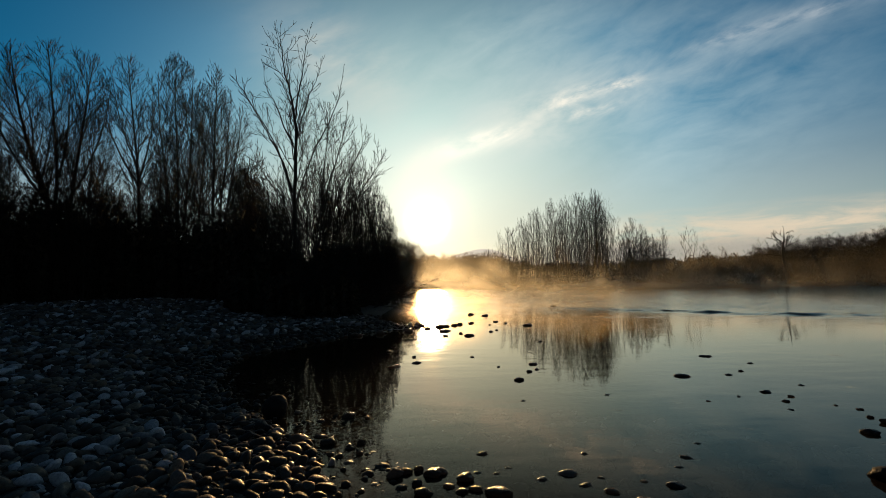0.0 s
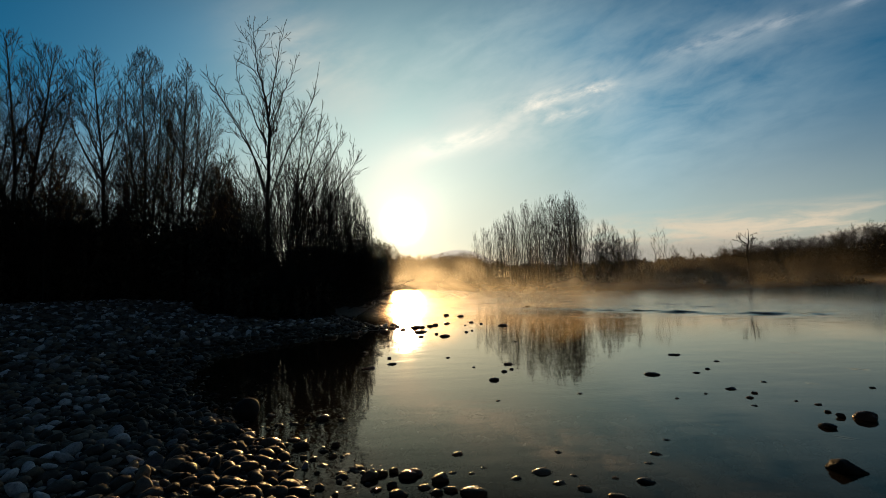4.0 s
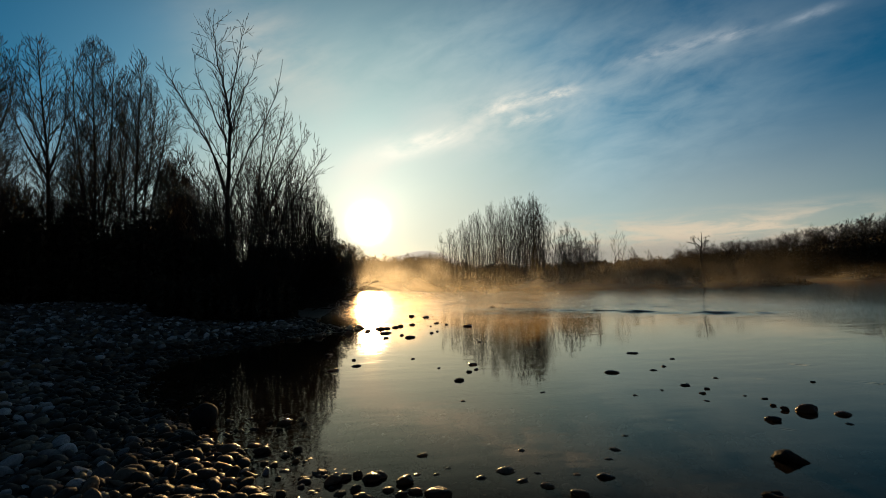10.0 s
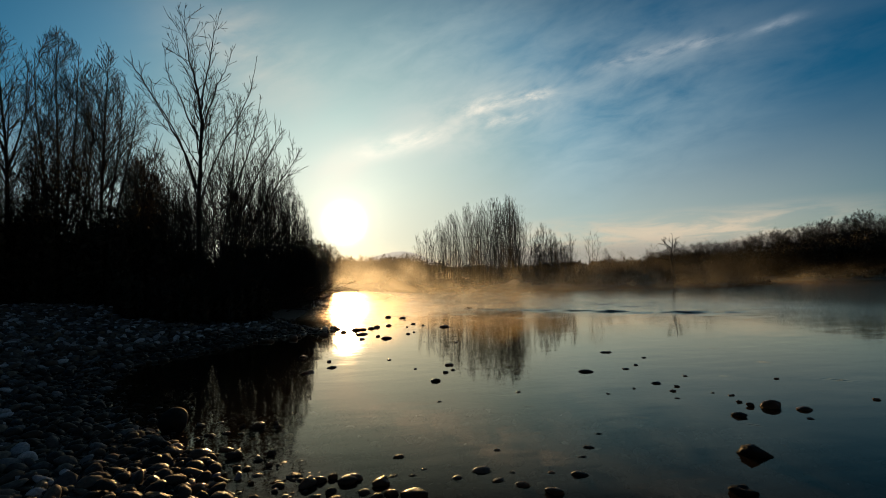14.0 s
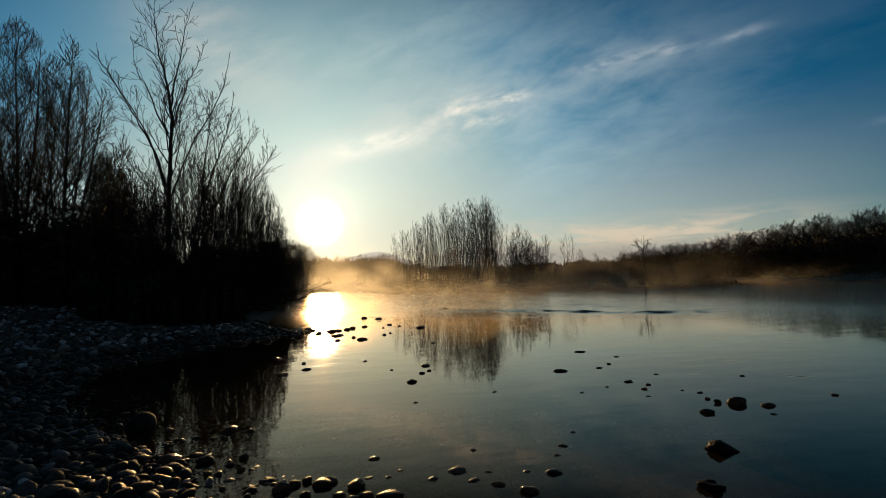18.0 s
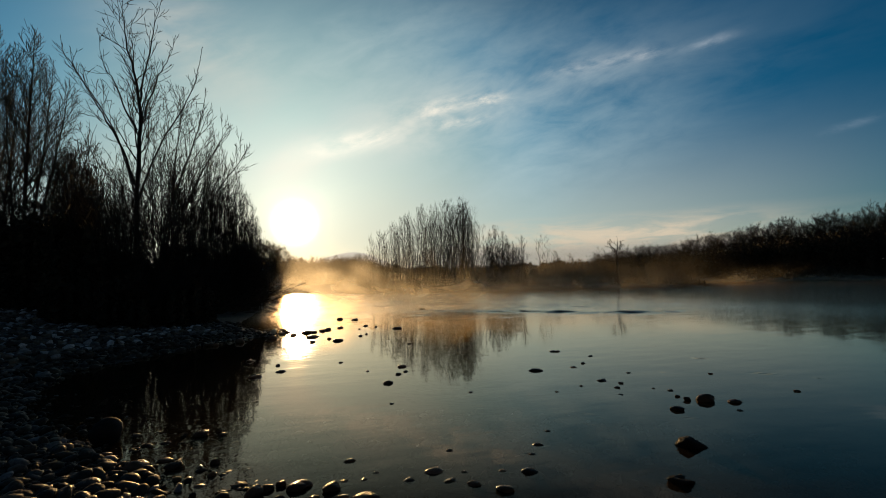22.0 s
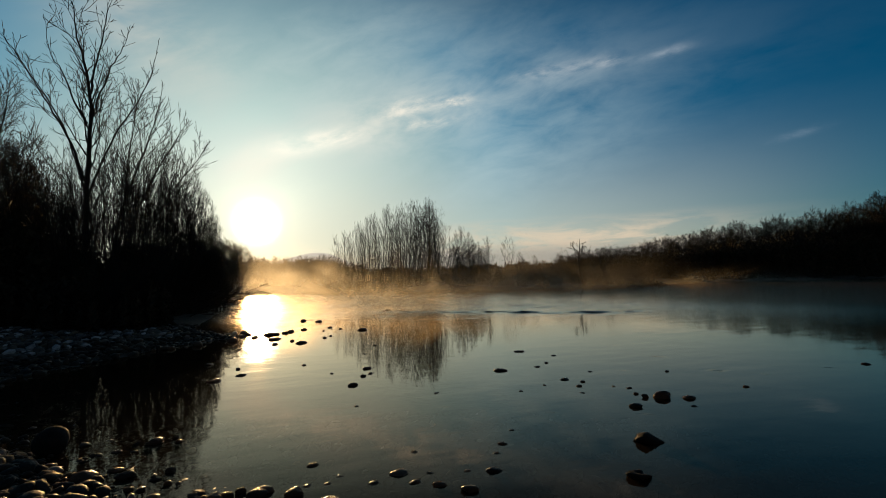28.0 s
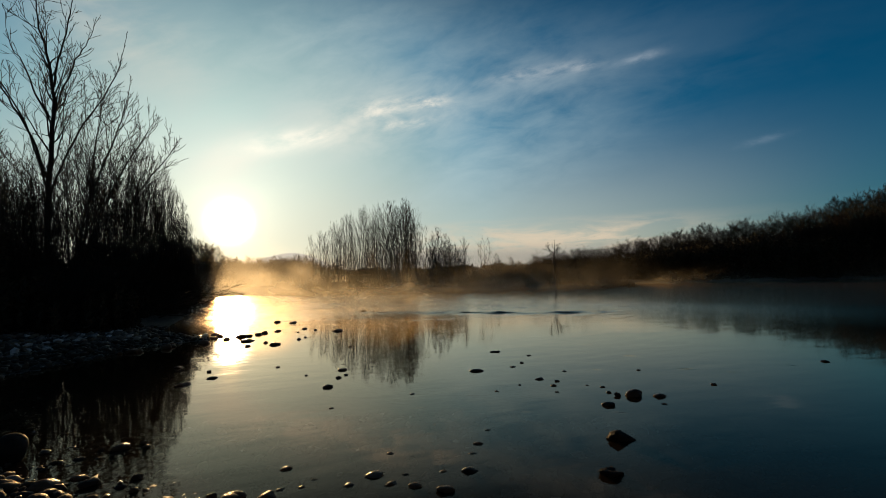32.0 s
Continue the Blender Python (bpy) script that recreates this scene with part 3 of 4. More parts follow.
def place_stones(px, py, size, shapes):
    """Corners and triangles of many stones joined."""
    vs, ts, n0 = [], [], 0
    z = land(px, py)
    for k in range(len(px)):
        v, t = shapes[int(nrng.integers(len(shapes)))]
        sc = size[k] * np.array([1.0, nrng.uniform(0.5, 0.95), nrng.uniform(0.28, 0.6)])
        a, tip = nrng.uniform(0, 2 * np.pi), nrng.normal() * 0.42
        ca, sa, ct, st = np.cos(a), np.sin(a), np.cos(tip), np.sin(tip)
        p = v * sc
        p = np.stack([p[:, 0] * ct - p[:, 2] * st, p[:, 1], p[:, 0] * st + p[:, 2] * ct], 1)
        p = np.stack([p[:, 0] * ca - p[:, 1] * sa, p[:, 0] * sa + p[:, 1] * ca, p[:, 2]], 1)
        vs.append(p + (px[k], py[k], z[k] + sc[2] * 0.28))
        ts.append(t + n0)
        n0 += len(v)
    return np.concatenate(vs), np.concatenate(ts)


def stone_sizes(count, mean):
    return np.clip(nrng.lognormal(np.log(mean), 0.5, count), mean * 0.38, mean * 2.3)


# near belt
px, py = scatter(nrng, 2.6, 9.5, -52, -2, 26000)
m = on_bar(px, py, 0.12)
px, py = px[m], py[m]
size = -np.sort(-stone_sizes(len(px), 0.074))
keep = spread(px, py, size, 0.37)
px, py, size = px[keep], py[keep], size[keep]
order = np.argsort(np.hypot(px, py))
near, rest = order[:300], order[300:]
zz = land(px, py)
damp = off_line(px, py, LEFT_LINE) < 0.75 + 0.25 * ripple(px * 1.5, py * 1.5)
for k in near:
    ob = child("cobble", (DAMP_MESH if damp[k] else COBBLE_MESH)[int(nrng.integers(8))], ground)
    s = size[k]
    ob.scale = (s, s * nrng.uniform(0.5, 0.95), s * nrng.uniform(0.28, 0.6))
    ob.rotation_euler = (nrng.normal() * 0.25, nrng.normal() * 0.3, nrng.uniform(0, 6.28))
    ob.location = (px[k], py[k], zz[k] + ob.scale[2] * 0.28)
dry, wet_ = rest[~damp[rest]], rest[damp[rest]]
v1, t1 = place_stones(px[dry], py[dry], size[dry], LOW)
v6, t6 = place_stones(px[wet_], py[wet_], size[wet_], LOW)
# small pebbles between them, and under the shallows
qx, qy = scatter(nrng, 2.3, 9.0, -52, 62, 9000)
m = on_bar(qx, qy, 1.3)
qx, qy = qx[m], qy[m]
dq = off_line(qx, qy, LEFT_LINE) < 0.8
v2, t2 = place_stones(qx[~dq], qy[~dq], stone_sizes(int((~dq).sum()), 0.045), COARSE)
v7, t7 = place_stones(qx[dq], qy[dq], stone_sizes(int(dq.sum()), 0.045), COARSE)
# river bed seen through the shallows
bx, by = scatter(nrng, 2.0, 6.0, -15, 75, 1300)
m = ~on_bar(bx, by, 0.2)
bx, by = bx[m], by[m]
v3, t3 = place_stones(bx, by, np.minimum(stone_sizes(len(bx), 0.11), 0.16), COARSE)
v3[:, 2] = np.minimum(v3[:, 2], -0.012)
# farther belts
fx, fy = scatter(nrng, 9.3, 19.0, -52, 2, 30000)
m = on_bar(fx, fy, 0.15)
fx, fy = fx[m], fy[m]
fs = -np.sort(-stone_sizes(len(fx), 0.10))
keep = spread(fx, fy, fs, 0.4)
fx, fy, fs = fx[keep], fy[keep], fs[keep]
df = off_line(fx, fy, LEFT_LINE) < 1.1 + 0.3 * ripple(fx, fy)
v4, t4 = place_stones(fx[~df], fy[~df], fs[~df], COARSE)
v8, t8 = place_stones(fx[df], fy[df], fs[df], COARSE)
ex, ey = scatter(nrng, 18.5, 42.0, -54, -12, 12000)
m = on_bar(ex, ey)
ex, ey = ex[m], ey[m]
v5, t5 = place_stones(ex, ey, stone_sizes(len(ex), 0.18), COARSE)
for name, mat, label, heaps in (("gravel", GRAVEL, "grey river cobbles of the gravel bar", ((v1, t1), (v2, t2), (v3, t3), (v4, t4), (v5, t5))),
                               ("wet_gravel", DAMP_GRAVEL, "dark damp cobbles along the water's edge", ((v6, t6), (v7, t7), (v8, t8)))):
    vs, ts, n0 = [], [], 0
    for v, t in heaps:
        vs.append(v), ts.append(t + n0)
        n0 += len(v)
    tagged(child(name, tri_mesh(name, np.concatenate(vs), np.concatenate(ts), mat), ground), label, kind="stuff")


# ---- bare trees ----
class Wood:
    """Collects tapering branch tubes into two meshes: trunk with limbs, and crown of twigs."""

    def __init__(self, seed, thin):
        self.rng, self.thin = random.Random(seed), thin
        self.parts = [[[], [], 0], [[], [], 0]]

    def tube(self, pts, radii, sides, which):
        part = self.parts[which]
        p, r = np.array(pts), np.array(radii)
        d = np.gradient(p, axis=0)
        d /= np.linalg.norm(d, axis=1, keepdims=True) + 1e-9
        ref = np.array([0.31, 0.95, 0.05]) if abs(d[0][2]) > 0.5 else np.array([0.0, 0.1, 1.0])
        s = np.cross(d, ref)
        s /= np.linalg.norm(s, axis=1, keepdims=True) + 1e-9
        u = np.cross(d, s)
        a = np.arange(sides) * 2 * np.pi / sides
        ring = p[:, None] + r[:, None, None] * (np.cos(a)[None, :, None] * s[:, None] + np.sin(a)[None, :, None] * u[:, None])
        k = len(pts)
        i, j = np.meshgrid(np.arange(k - 1), np.arange(sides), indexing="ij")
        a0, b0 = i * sides + j, i * sides + (j + 1) % sides
        t = np.concatenate([np.stack([a0, b0, a0 + sides], -1).reshape(-1, 3), np.stack([b0, b0 + sides, a0 + sides], -1).reshape(-1, 3)])
        part[0].append(ring.reshape(-1, 3)), part[1].append(t + part[2])
        part[2] += k * sides

    def branch(self, p, d, length, radius, level, spec):
        """Grows one branch and all that springs from it."""
        rng = self.rng
        steps = (9, 7, 5, 4, 3)[min(level, 4)]
        wob, lift = spec["wobble"], spec["lift"]
        pts, radii, dirs = [p], [radius], [d]
        for k in range(steps):
            d = (d + Vector((rng.gauss(0, wob), rng.gauss(0, wob), rng.gauss(0, wob) + lift * (0.5 if level == 0 else 1.0)))).normalized()
            p = p + d * (length / steps)
            pts.append(p), dirs.append(d)
            radii.append(max(self.thin, radius * (1 - (k + 1) / steps * (0.93 if level == 0 else 0.88))))
        self.tube([q[:] for q in pts], radii, (8, 6, 4, 3, 3)[min(level, 4)], 0 if level < 2 else 1)
        if level >= spec["levels"]:
            return
        many = spec["many"] if level == 0 else min(40, int(length / spec["gap"][level - 1] + rng.random()))
        first = spec["bare"] if level == 0 else 0.18
        for k in range(many):
            f = first + (1 - first) * ((k + rng.random()) / many)
            x = f * steps
            i = min(int(x), steps - 1)
            q = pts[i].lerp(pts[i + 1], x - i)
            dd = dirs[i + 1]
            turn = rng.uniform(0, 6.283) if level else k * 2.4 + rng.uniform(-0.5, 0.5)
            side = Vector((math.cos(turn), math.sin(turn), 0.0))
            side = (side - dd * side.dot(dd)).normalized()
            ang = radians(spec["angle"][level]) * rng.uniform(0.7, 1.25)
            nd = (dd * math.cos(ang) + side * math.sin(ang)).normalized()
            ln = length * (spec["reach"][level] * (1.0 - f) + 0.05) * rng.uniform(0.7, 1.2)
            if ln < spec["least"]:
                continue
            self.branch(q, nd, ln, max(self.thin, radii[i] * spec["girth"] * rng.uniform(0.75, 1.05)), level + 1, spec)

    def meshes(self, name):
        out = []
        for (v, t, n), part, mat in zip(self.parts, ("trunk", "crown"), (BARK, TWIG)):
            out.append(tri_mesh(part, np.concatenate(v), np.concatenate(t), mat) if v else None)
        return out


OPEN = dict(levels=3, many=10, gap=(0.5, 0.45), angle=(34, 32, 34), reach=(0.85, 0.7, 0.75), girth=0.5, bare=0.2, wobble=0.08, lift=0.06, least=0.3)
SAPLING = dict(levels=3, many=11, gap=(0.45, 0.40), angle=(26, 30, 34), reach=(0.6, 0.6, 0.8), girth=0.45, bare=0.15, wobble=0.06, lift=0.045, least=0.3)
GNARLED = dict(levels=3, many=9, gap=(0.4, 0.35), angle=(52, 45, 45), reach=(1.0, 0.8, 0.8), girth=0.6, bare=0.45, wobble=0.2, lift=0.02, least=0.25)
SHRUB = dict(levels=3, many=9, gap=(0.25, 0.25), angle=(34, 34, 36), reach=(0.8, 0.7, 0.8), girth=0.5, bare=0.05, wobble=0.08, lift=0.05, least=0.2)


def tree_kind(name, seed, height, girth, spec, thin, stems=1, lean=(0, 0), splay=0.0, label="", category="tree"):
    """One tree, rooted at its own origin, as an Empty with trunk and crown."""
    wd = Wood(seed, thin)
    r = random.Random(seed + 5)
    for k in range(stems):
        a = 6.283 * k / max(stems, 1) + r.uniform(-0.4, 0.4)
        o = Vector((math.cos(a), math.sin(a), 0)) * (0.0 if stems == 1 else 0.25)
        d = Vector((lean[0] + splay * math.cos(a) * r.uniform(0.5, 1.2), lean[1] + splay * math.sin(a) * r.uniform(0.5, 1.2), 1.0)).normalized()
        wd.branch(o, d, height * (1.0 if k == 0 else r.uniform(0.7, 1.0)), girth * (1.0 if k == 0 else r.uniform(0.6, 0.95)), 0, spec)
    ob = tagged(new(name), label, category)
    for part, me in zip(("trunk", "crown"), wd.meshes(name)):
        if me:
            child(part, me, ob)
    top = max(max(v[:, 2].max() for v in pt[0]) for pt in wd.parts if pt[0])
    ob["tall"] = float(top)
    return ob


def spot(az, dist):
    a = radians(az)
    x, y = dist * math.sin(a), dist * math.cos(a)
    return x, y, float(land(x, y))


def put(ob, az, el, dist, turn=0.0, width=1.0, copy=True):
    """Stands a tree at a bearing and distance so that its top reaches the elevation el from the eye."""
    x, y, z = spot(az, dist)
    k = (EYE + dist * math.tan(radians(el)) - z) / ob["tall"]
    t = copy_thing(ob, Matrix.Identity(4)) if copy else ob
    t.matrix_basis = Matrix.LocRotScale((x, y, z - 0.1), Euler((0.022 * math.sin(az * 37.0), 0.022 * math.sin(az * 53.0), turn)), (k * width, k * width, k))
    return t


def stand(ob, az, dist):
    """Sets a tree on the ground, its x axis across the line of sight."""
    x, y, z = spot(az, dist)
    ob.matrix_basis = pose(x, y, min(z, 0.0) - 0.02, 0, 0, -az)
    return ob


def eased(points, rounds=2):
    """Cuts the corners of a line of points."""
    p = np.array(points, float)
    for _ in range(rounds):
        q = np.empty((2 * len(p), 3))
        q[0], q[-1] = p[0], p[-1]
        q[1:-1:2], q[2:-1:2] = p[:-1] * 0.72 + p[1:] * 0.28, p[:-1] * 0.28 + p[1:] * 0.72
        p = q
    return p


def crowned_tree(name, seed, stems, domes, thin, label, gaps=(0.5, 0.4, 0.3), angles=(36, 34, 34), ratios=(0.5, 0.6, 0.6), lift=0.06, wobble=0.07, bare=0.3, least=0.22, category="tree"):
    """A bare tree: given stems and limbs (girth, then points x, y, z), from which branches and twigs fan outward and up as far as the domes of its crown."""
    g = random.Random(seed)
    wd = Wood(seed, thin)
    C, R = np.array([c for c, r in domes], float), np.array([r for c, r in domes], float)

    def room(p, d, want):
        ts = np.linspace(0, want, 9)[1:]
        off = (p + d * ts[:, None])[:, None] - C
        off[..., 2] = np.where(off[..., 2] < 0, off[..., 2] * 0.55, off[..., 2])
        out = np.nonzero(((off / R) ** 2).sum(2).min(1) > 1)[0]
        return want if not len(out) else ts[out[0]]

    def spring(pts, radii, level, length, first):
        """Sets side branches along one that has grown."""
        steps = len(pts) - 1
        many = int(length * (1 - first) / gaps[level] + g.random())
        turn = g.uniform(0, 6.28)
        for k in range(many):
            f = first + (1 - first) * (k + g.random()) / many
            x = f * steps
            i = min(int(x), steps - 1)
            q = pts[i] + (pts[i + 1] - pts[i]) * (x - i)
            along = pts[i + 1] - pts[i]
            along = along / (np.linalg.norm(along) + 1e-9)
            turn += 2.4 + g.uniform(-0.7, 0.7)
            side = np.array([math.cos(turn), math.sin(turn), 0.1])
            side -= along * side.dot(along)
            side /= np.linalg.norm(side) + 1e-9
            ang = radians(angles[level]) * g.uniform(0.65, 1.3)
            d = along * math.cos(ang) + side * math.sin(ang)
            want = (length * ratios[level] * (1.05 - 0.65 * f) if level else 0.4 + length * ratios[0] * (1.0 - 0.6 * f)) * g.uniform(0.6, 1.25)
            want = min(want, room(q, d, want) * g.uniform(0.8, 1.1))
            if want > least:
                grow(q, d, want, max(thin, min(radii[i] * 0.55, 0.012 * want + thin)), level + 1)

    def grow(p, d, length, radius, level):
        steps = (5, 5, 3, 2)[min(level, 3)]
        pts = [p]
        for k in range(steps):
            d = d + np.array([g.gauss(0, wobble), g.gauss(0, wobble), g.gauss(0, wobble) + lift])
            d /= np.linalg.norm(d)
            pts.append(pts[-1] + d * (length / steps))
        radii = [max(thin, radius * (1 - 0.8 * k / steps)) for k in range(steps)] + [thin * 0.7]
        wd.tube(pts, radii, 4 if level == 1 and radius > 2.5 * thin else 3, 0 if level == 1 else 1)
        if level < len(gaps):
            spring(pts, radii, level, length, 0.15)

    for girth, *points in stems:
        pts = eased([(x, y, z) for x, y, z in points])
        pts[1:-1] += np.array([[g.gauss(0, 0.02), g.gauss(0, 0.02), 0] for _ in pts[1:-1]])
        radii = [max(thin, girth * 0.8 * (1 - k / (len(pts) - 1)) ** 0.95) for k in range(len(pts))]
        wd.tube(pts, radii, 8 if girth > 0.1 else 6, 0)
        length = float(np.linalg.norm(np.diff(pts, axis=0), axis=1).sum())
        spring(pts, radii, 0, length, bare)
    ob = tagged(new(name), label, category)
    for part, me in zip(("trunk", "crown"), wd.meshes(name)):
        if me:
            child(part, me, ob)
    ob["tall"] = float(max(v[:, 2].max() for pt in wd.parts for v in pt[0]))
    return ob


def fan(seed, count, height, girth, splay, foot=0.25, bend=0.5):
    """Stems of a many-stemmed bush or tree that rise from one foot and lean apart."""
    g = random.Random(seed)
    out = []
    for k in range(count):
        a, s = 2.4 * k + g.uniform(-0.3, 0.3), splay * math.sqrt((k + 0.3) / count)
        h = height * g.uniform(0.72, 1.0) * (1 - 0.25 * (s / (splay + 1e-6)) ** 2)
        ca, sa = math.cos(a), math.sin(a)
        out.append((girth * g.uniform(0.6, 1.0), (ca * foot * s, sa * foot * s, 0), (ca * s * bend, sa * s * bend, h * 0.45), (ca * s * 0.85, sa * s * 0.85, h * 0.75), (ca * s, sa * s, h)))
    return out


# the tall tree at the end of the bar: long upswept limbs, few twigs
tall = crowned_tree("tall_tree", 21, [
    (0.16, (0, 0, 0), (0.0, 0, 3.5), (0.02, 0, 6.5), (0.1, 0, 8.1), (0.1, 0.05, 9.7), (-0.2, 0.1, 11.1), (-0.5, 0.2, 12.4), (-0.6, 0.2, 14.1)),
    (0.060, (0.1, 0.05, 9.6), (0.2, -0.1, 10.8), (0.5, -0.3, 11.9), (0.6, -0.4, 13.1), (0.95, -0.5, 14.4)),
    (0.056, (0.0, 0, 8.3), (-0.5, 0.3, 9.3), (-0.8, 0.5, 10.4), (-1.3, 0.8, 11.2), (-1.5, 0.9, 12.9)),
    (0.064, (0.0, 0, 5.6), (-0.4, -0.2, 7.2), (-0.95, -0.4, 8.2), (-1.6, -0.6, 9.4), (-2.2, -0.8, 10.4), (-2.7, -0.9, 11.1)),
    (0.053, (0.0, 0, 5.2), (-0.5, 0.4, 7.4), (-1.2, 0.8, 9.2), (-1.8, 1.0, 10.1), (-2.3, 1.2, 10.9), (-2.5, 1.3, 12.0)),
    (0.056, (0.1, 0, 8.4), (0.5, 0.4, 10.0), (0.85, 0.7, 11.3), (1.3, 0.9, 12.3), (1.5, 1.0, 13.4)),
    (0.064, (0.0, 0, 5.0), (0.4, -0.3, 6.4), (0.9, -0.7, 7.8), (1.8, -1.1, 9.4), (2.2, -1.3, 10.7), (2.4, -1.4, 12.0)),
    (0.038, (0.0, 0, 5.8), (0.4, 0.7, 7.6), (0.45, 1.0, 9.4), (0.6, 1.2, 10.6), (0.8, 1.3, 11.7)),
    (0.038, (0.0, 0, 4.2), (-0.6, 0.5, 5.6), (-1.5, 0.8, 7.0), (-2.1, 1.0, 8.4)),
    (0.034, (0.0, 0, 4.4), (0.7, 0.6, 5.8), (1.2, 1.0, 7.8), (1.1, 1.1, 10.6))],
    [((0.1, 0, 11.0), (2.0, 1.9, 3.7)), ((-1.9, 0, 9.6), (1.3, 1.7, 2.7)), ((1.6, 0, 9.6), (1.5, 1.7, 2.9)), ((-0.2, 0, 7.0), (1.9, 1.5, 2.2))],
    0.0098, "tall bare winter tree with upswept limbs on the bank", gaps=(0.29, 0.26, 0.25), angles=(36, 38, 40), ratios=(0.17, 0.6, 0.6), lift=0.08, wobble=0.1, bare=0.32, least=0.16)
stand(tall, -17.63, 24)
# its neighbour, leaning out over the river
leaner = crowned_tree("leaning_tree", 23, [
    (0.09, (0, 0, 0), (0.2, 0, 3.5), (0.8, 0, 6.0), (1.5, 0.1, 8.2), (1.9, 0.2, 9.6), (2.1, 0.2, 11.3)),
    (0.09, (0.1, 0.2, 0), (0.7, 0.3, 3.8), (1.7, 0.4, 6.6), (2.6, 0.5, 8.4), (3.2, 0.6, 9.6)),
    (0.07, (0.2, -0.2, 0), (0.5, -0.2, 4.0), (0.7, -0.3, 7.0), (1.0, -0.3, 9.2), (1.1, -0.3, 10.9)),
    (0.07, (0.3, 0.1, 0), (1.5, 0.1, 4.0), (2.6, 0.0, 6.2), (3.6, -0.1, 7.6), (4.1, -0.1, 8.6)),
    (0.06, (0.0, 0.3, 0), (-0.1, 0.4, 4.0), (-0.2, 0.6, 7.0), (0.1, 0.6, 9.8))],
    [((0.8, 0, 7.4), (1.8, 1.5, 3.7)), ((2.3, 0, 6.6), (1.9, 1.5, 3.9)), ((3.2, 0, 5.6), (1.5, 1.4, 3.5))],
    0.0095, "bare leaning tree with open limbs beside the tall one", gaps=(0.27, 0.25, 0.22), angles=(34, 36, 38), ratios=(0.18, 0.6, 0.6), lift=0.1, wobble=0.1, bare=0.3, least=0.12)
stand(leaner, -15.9, 25.5)
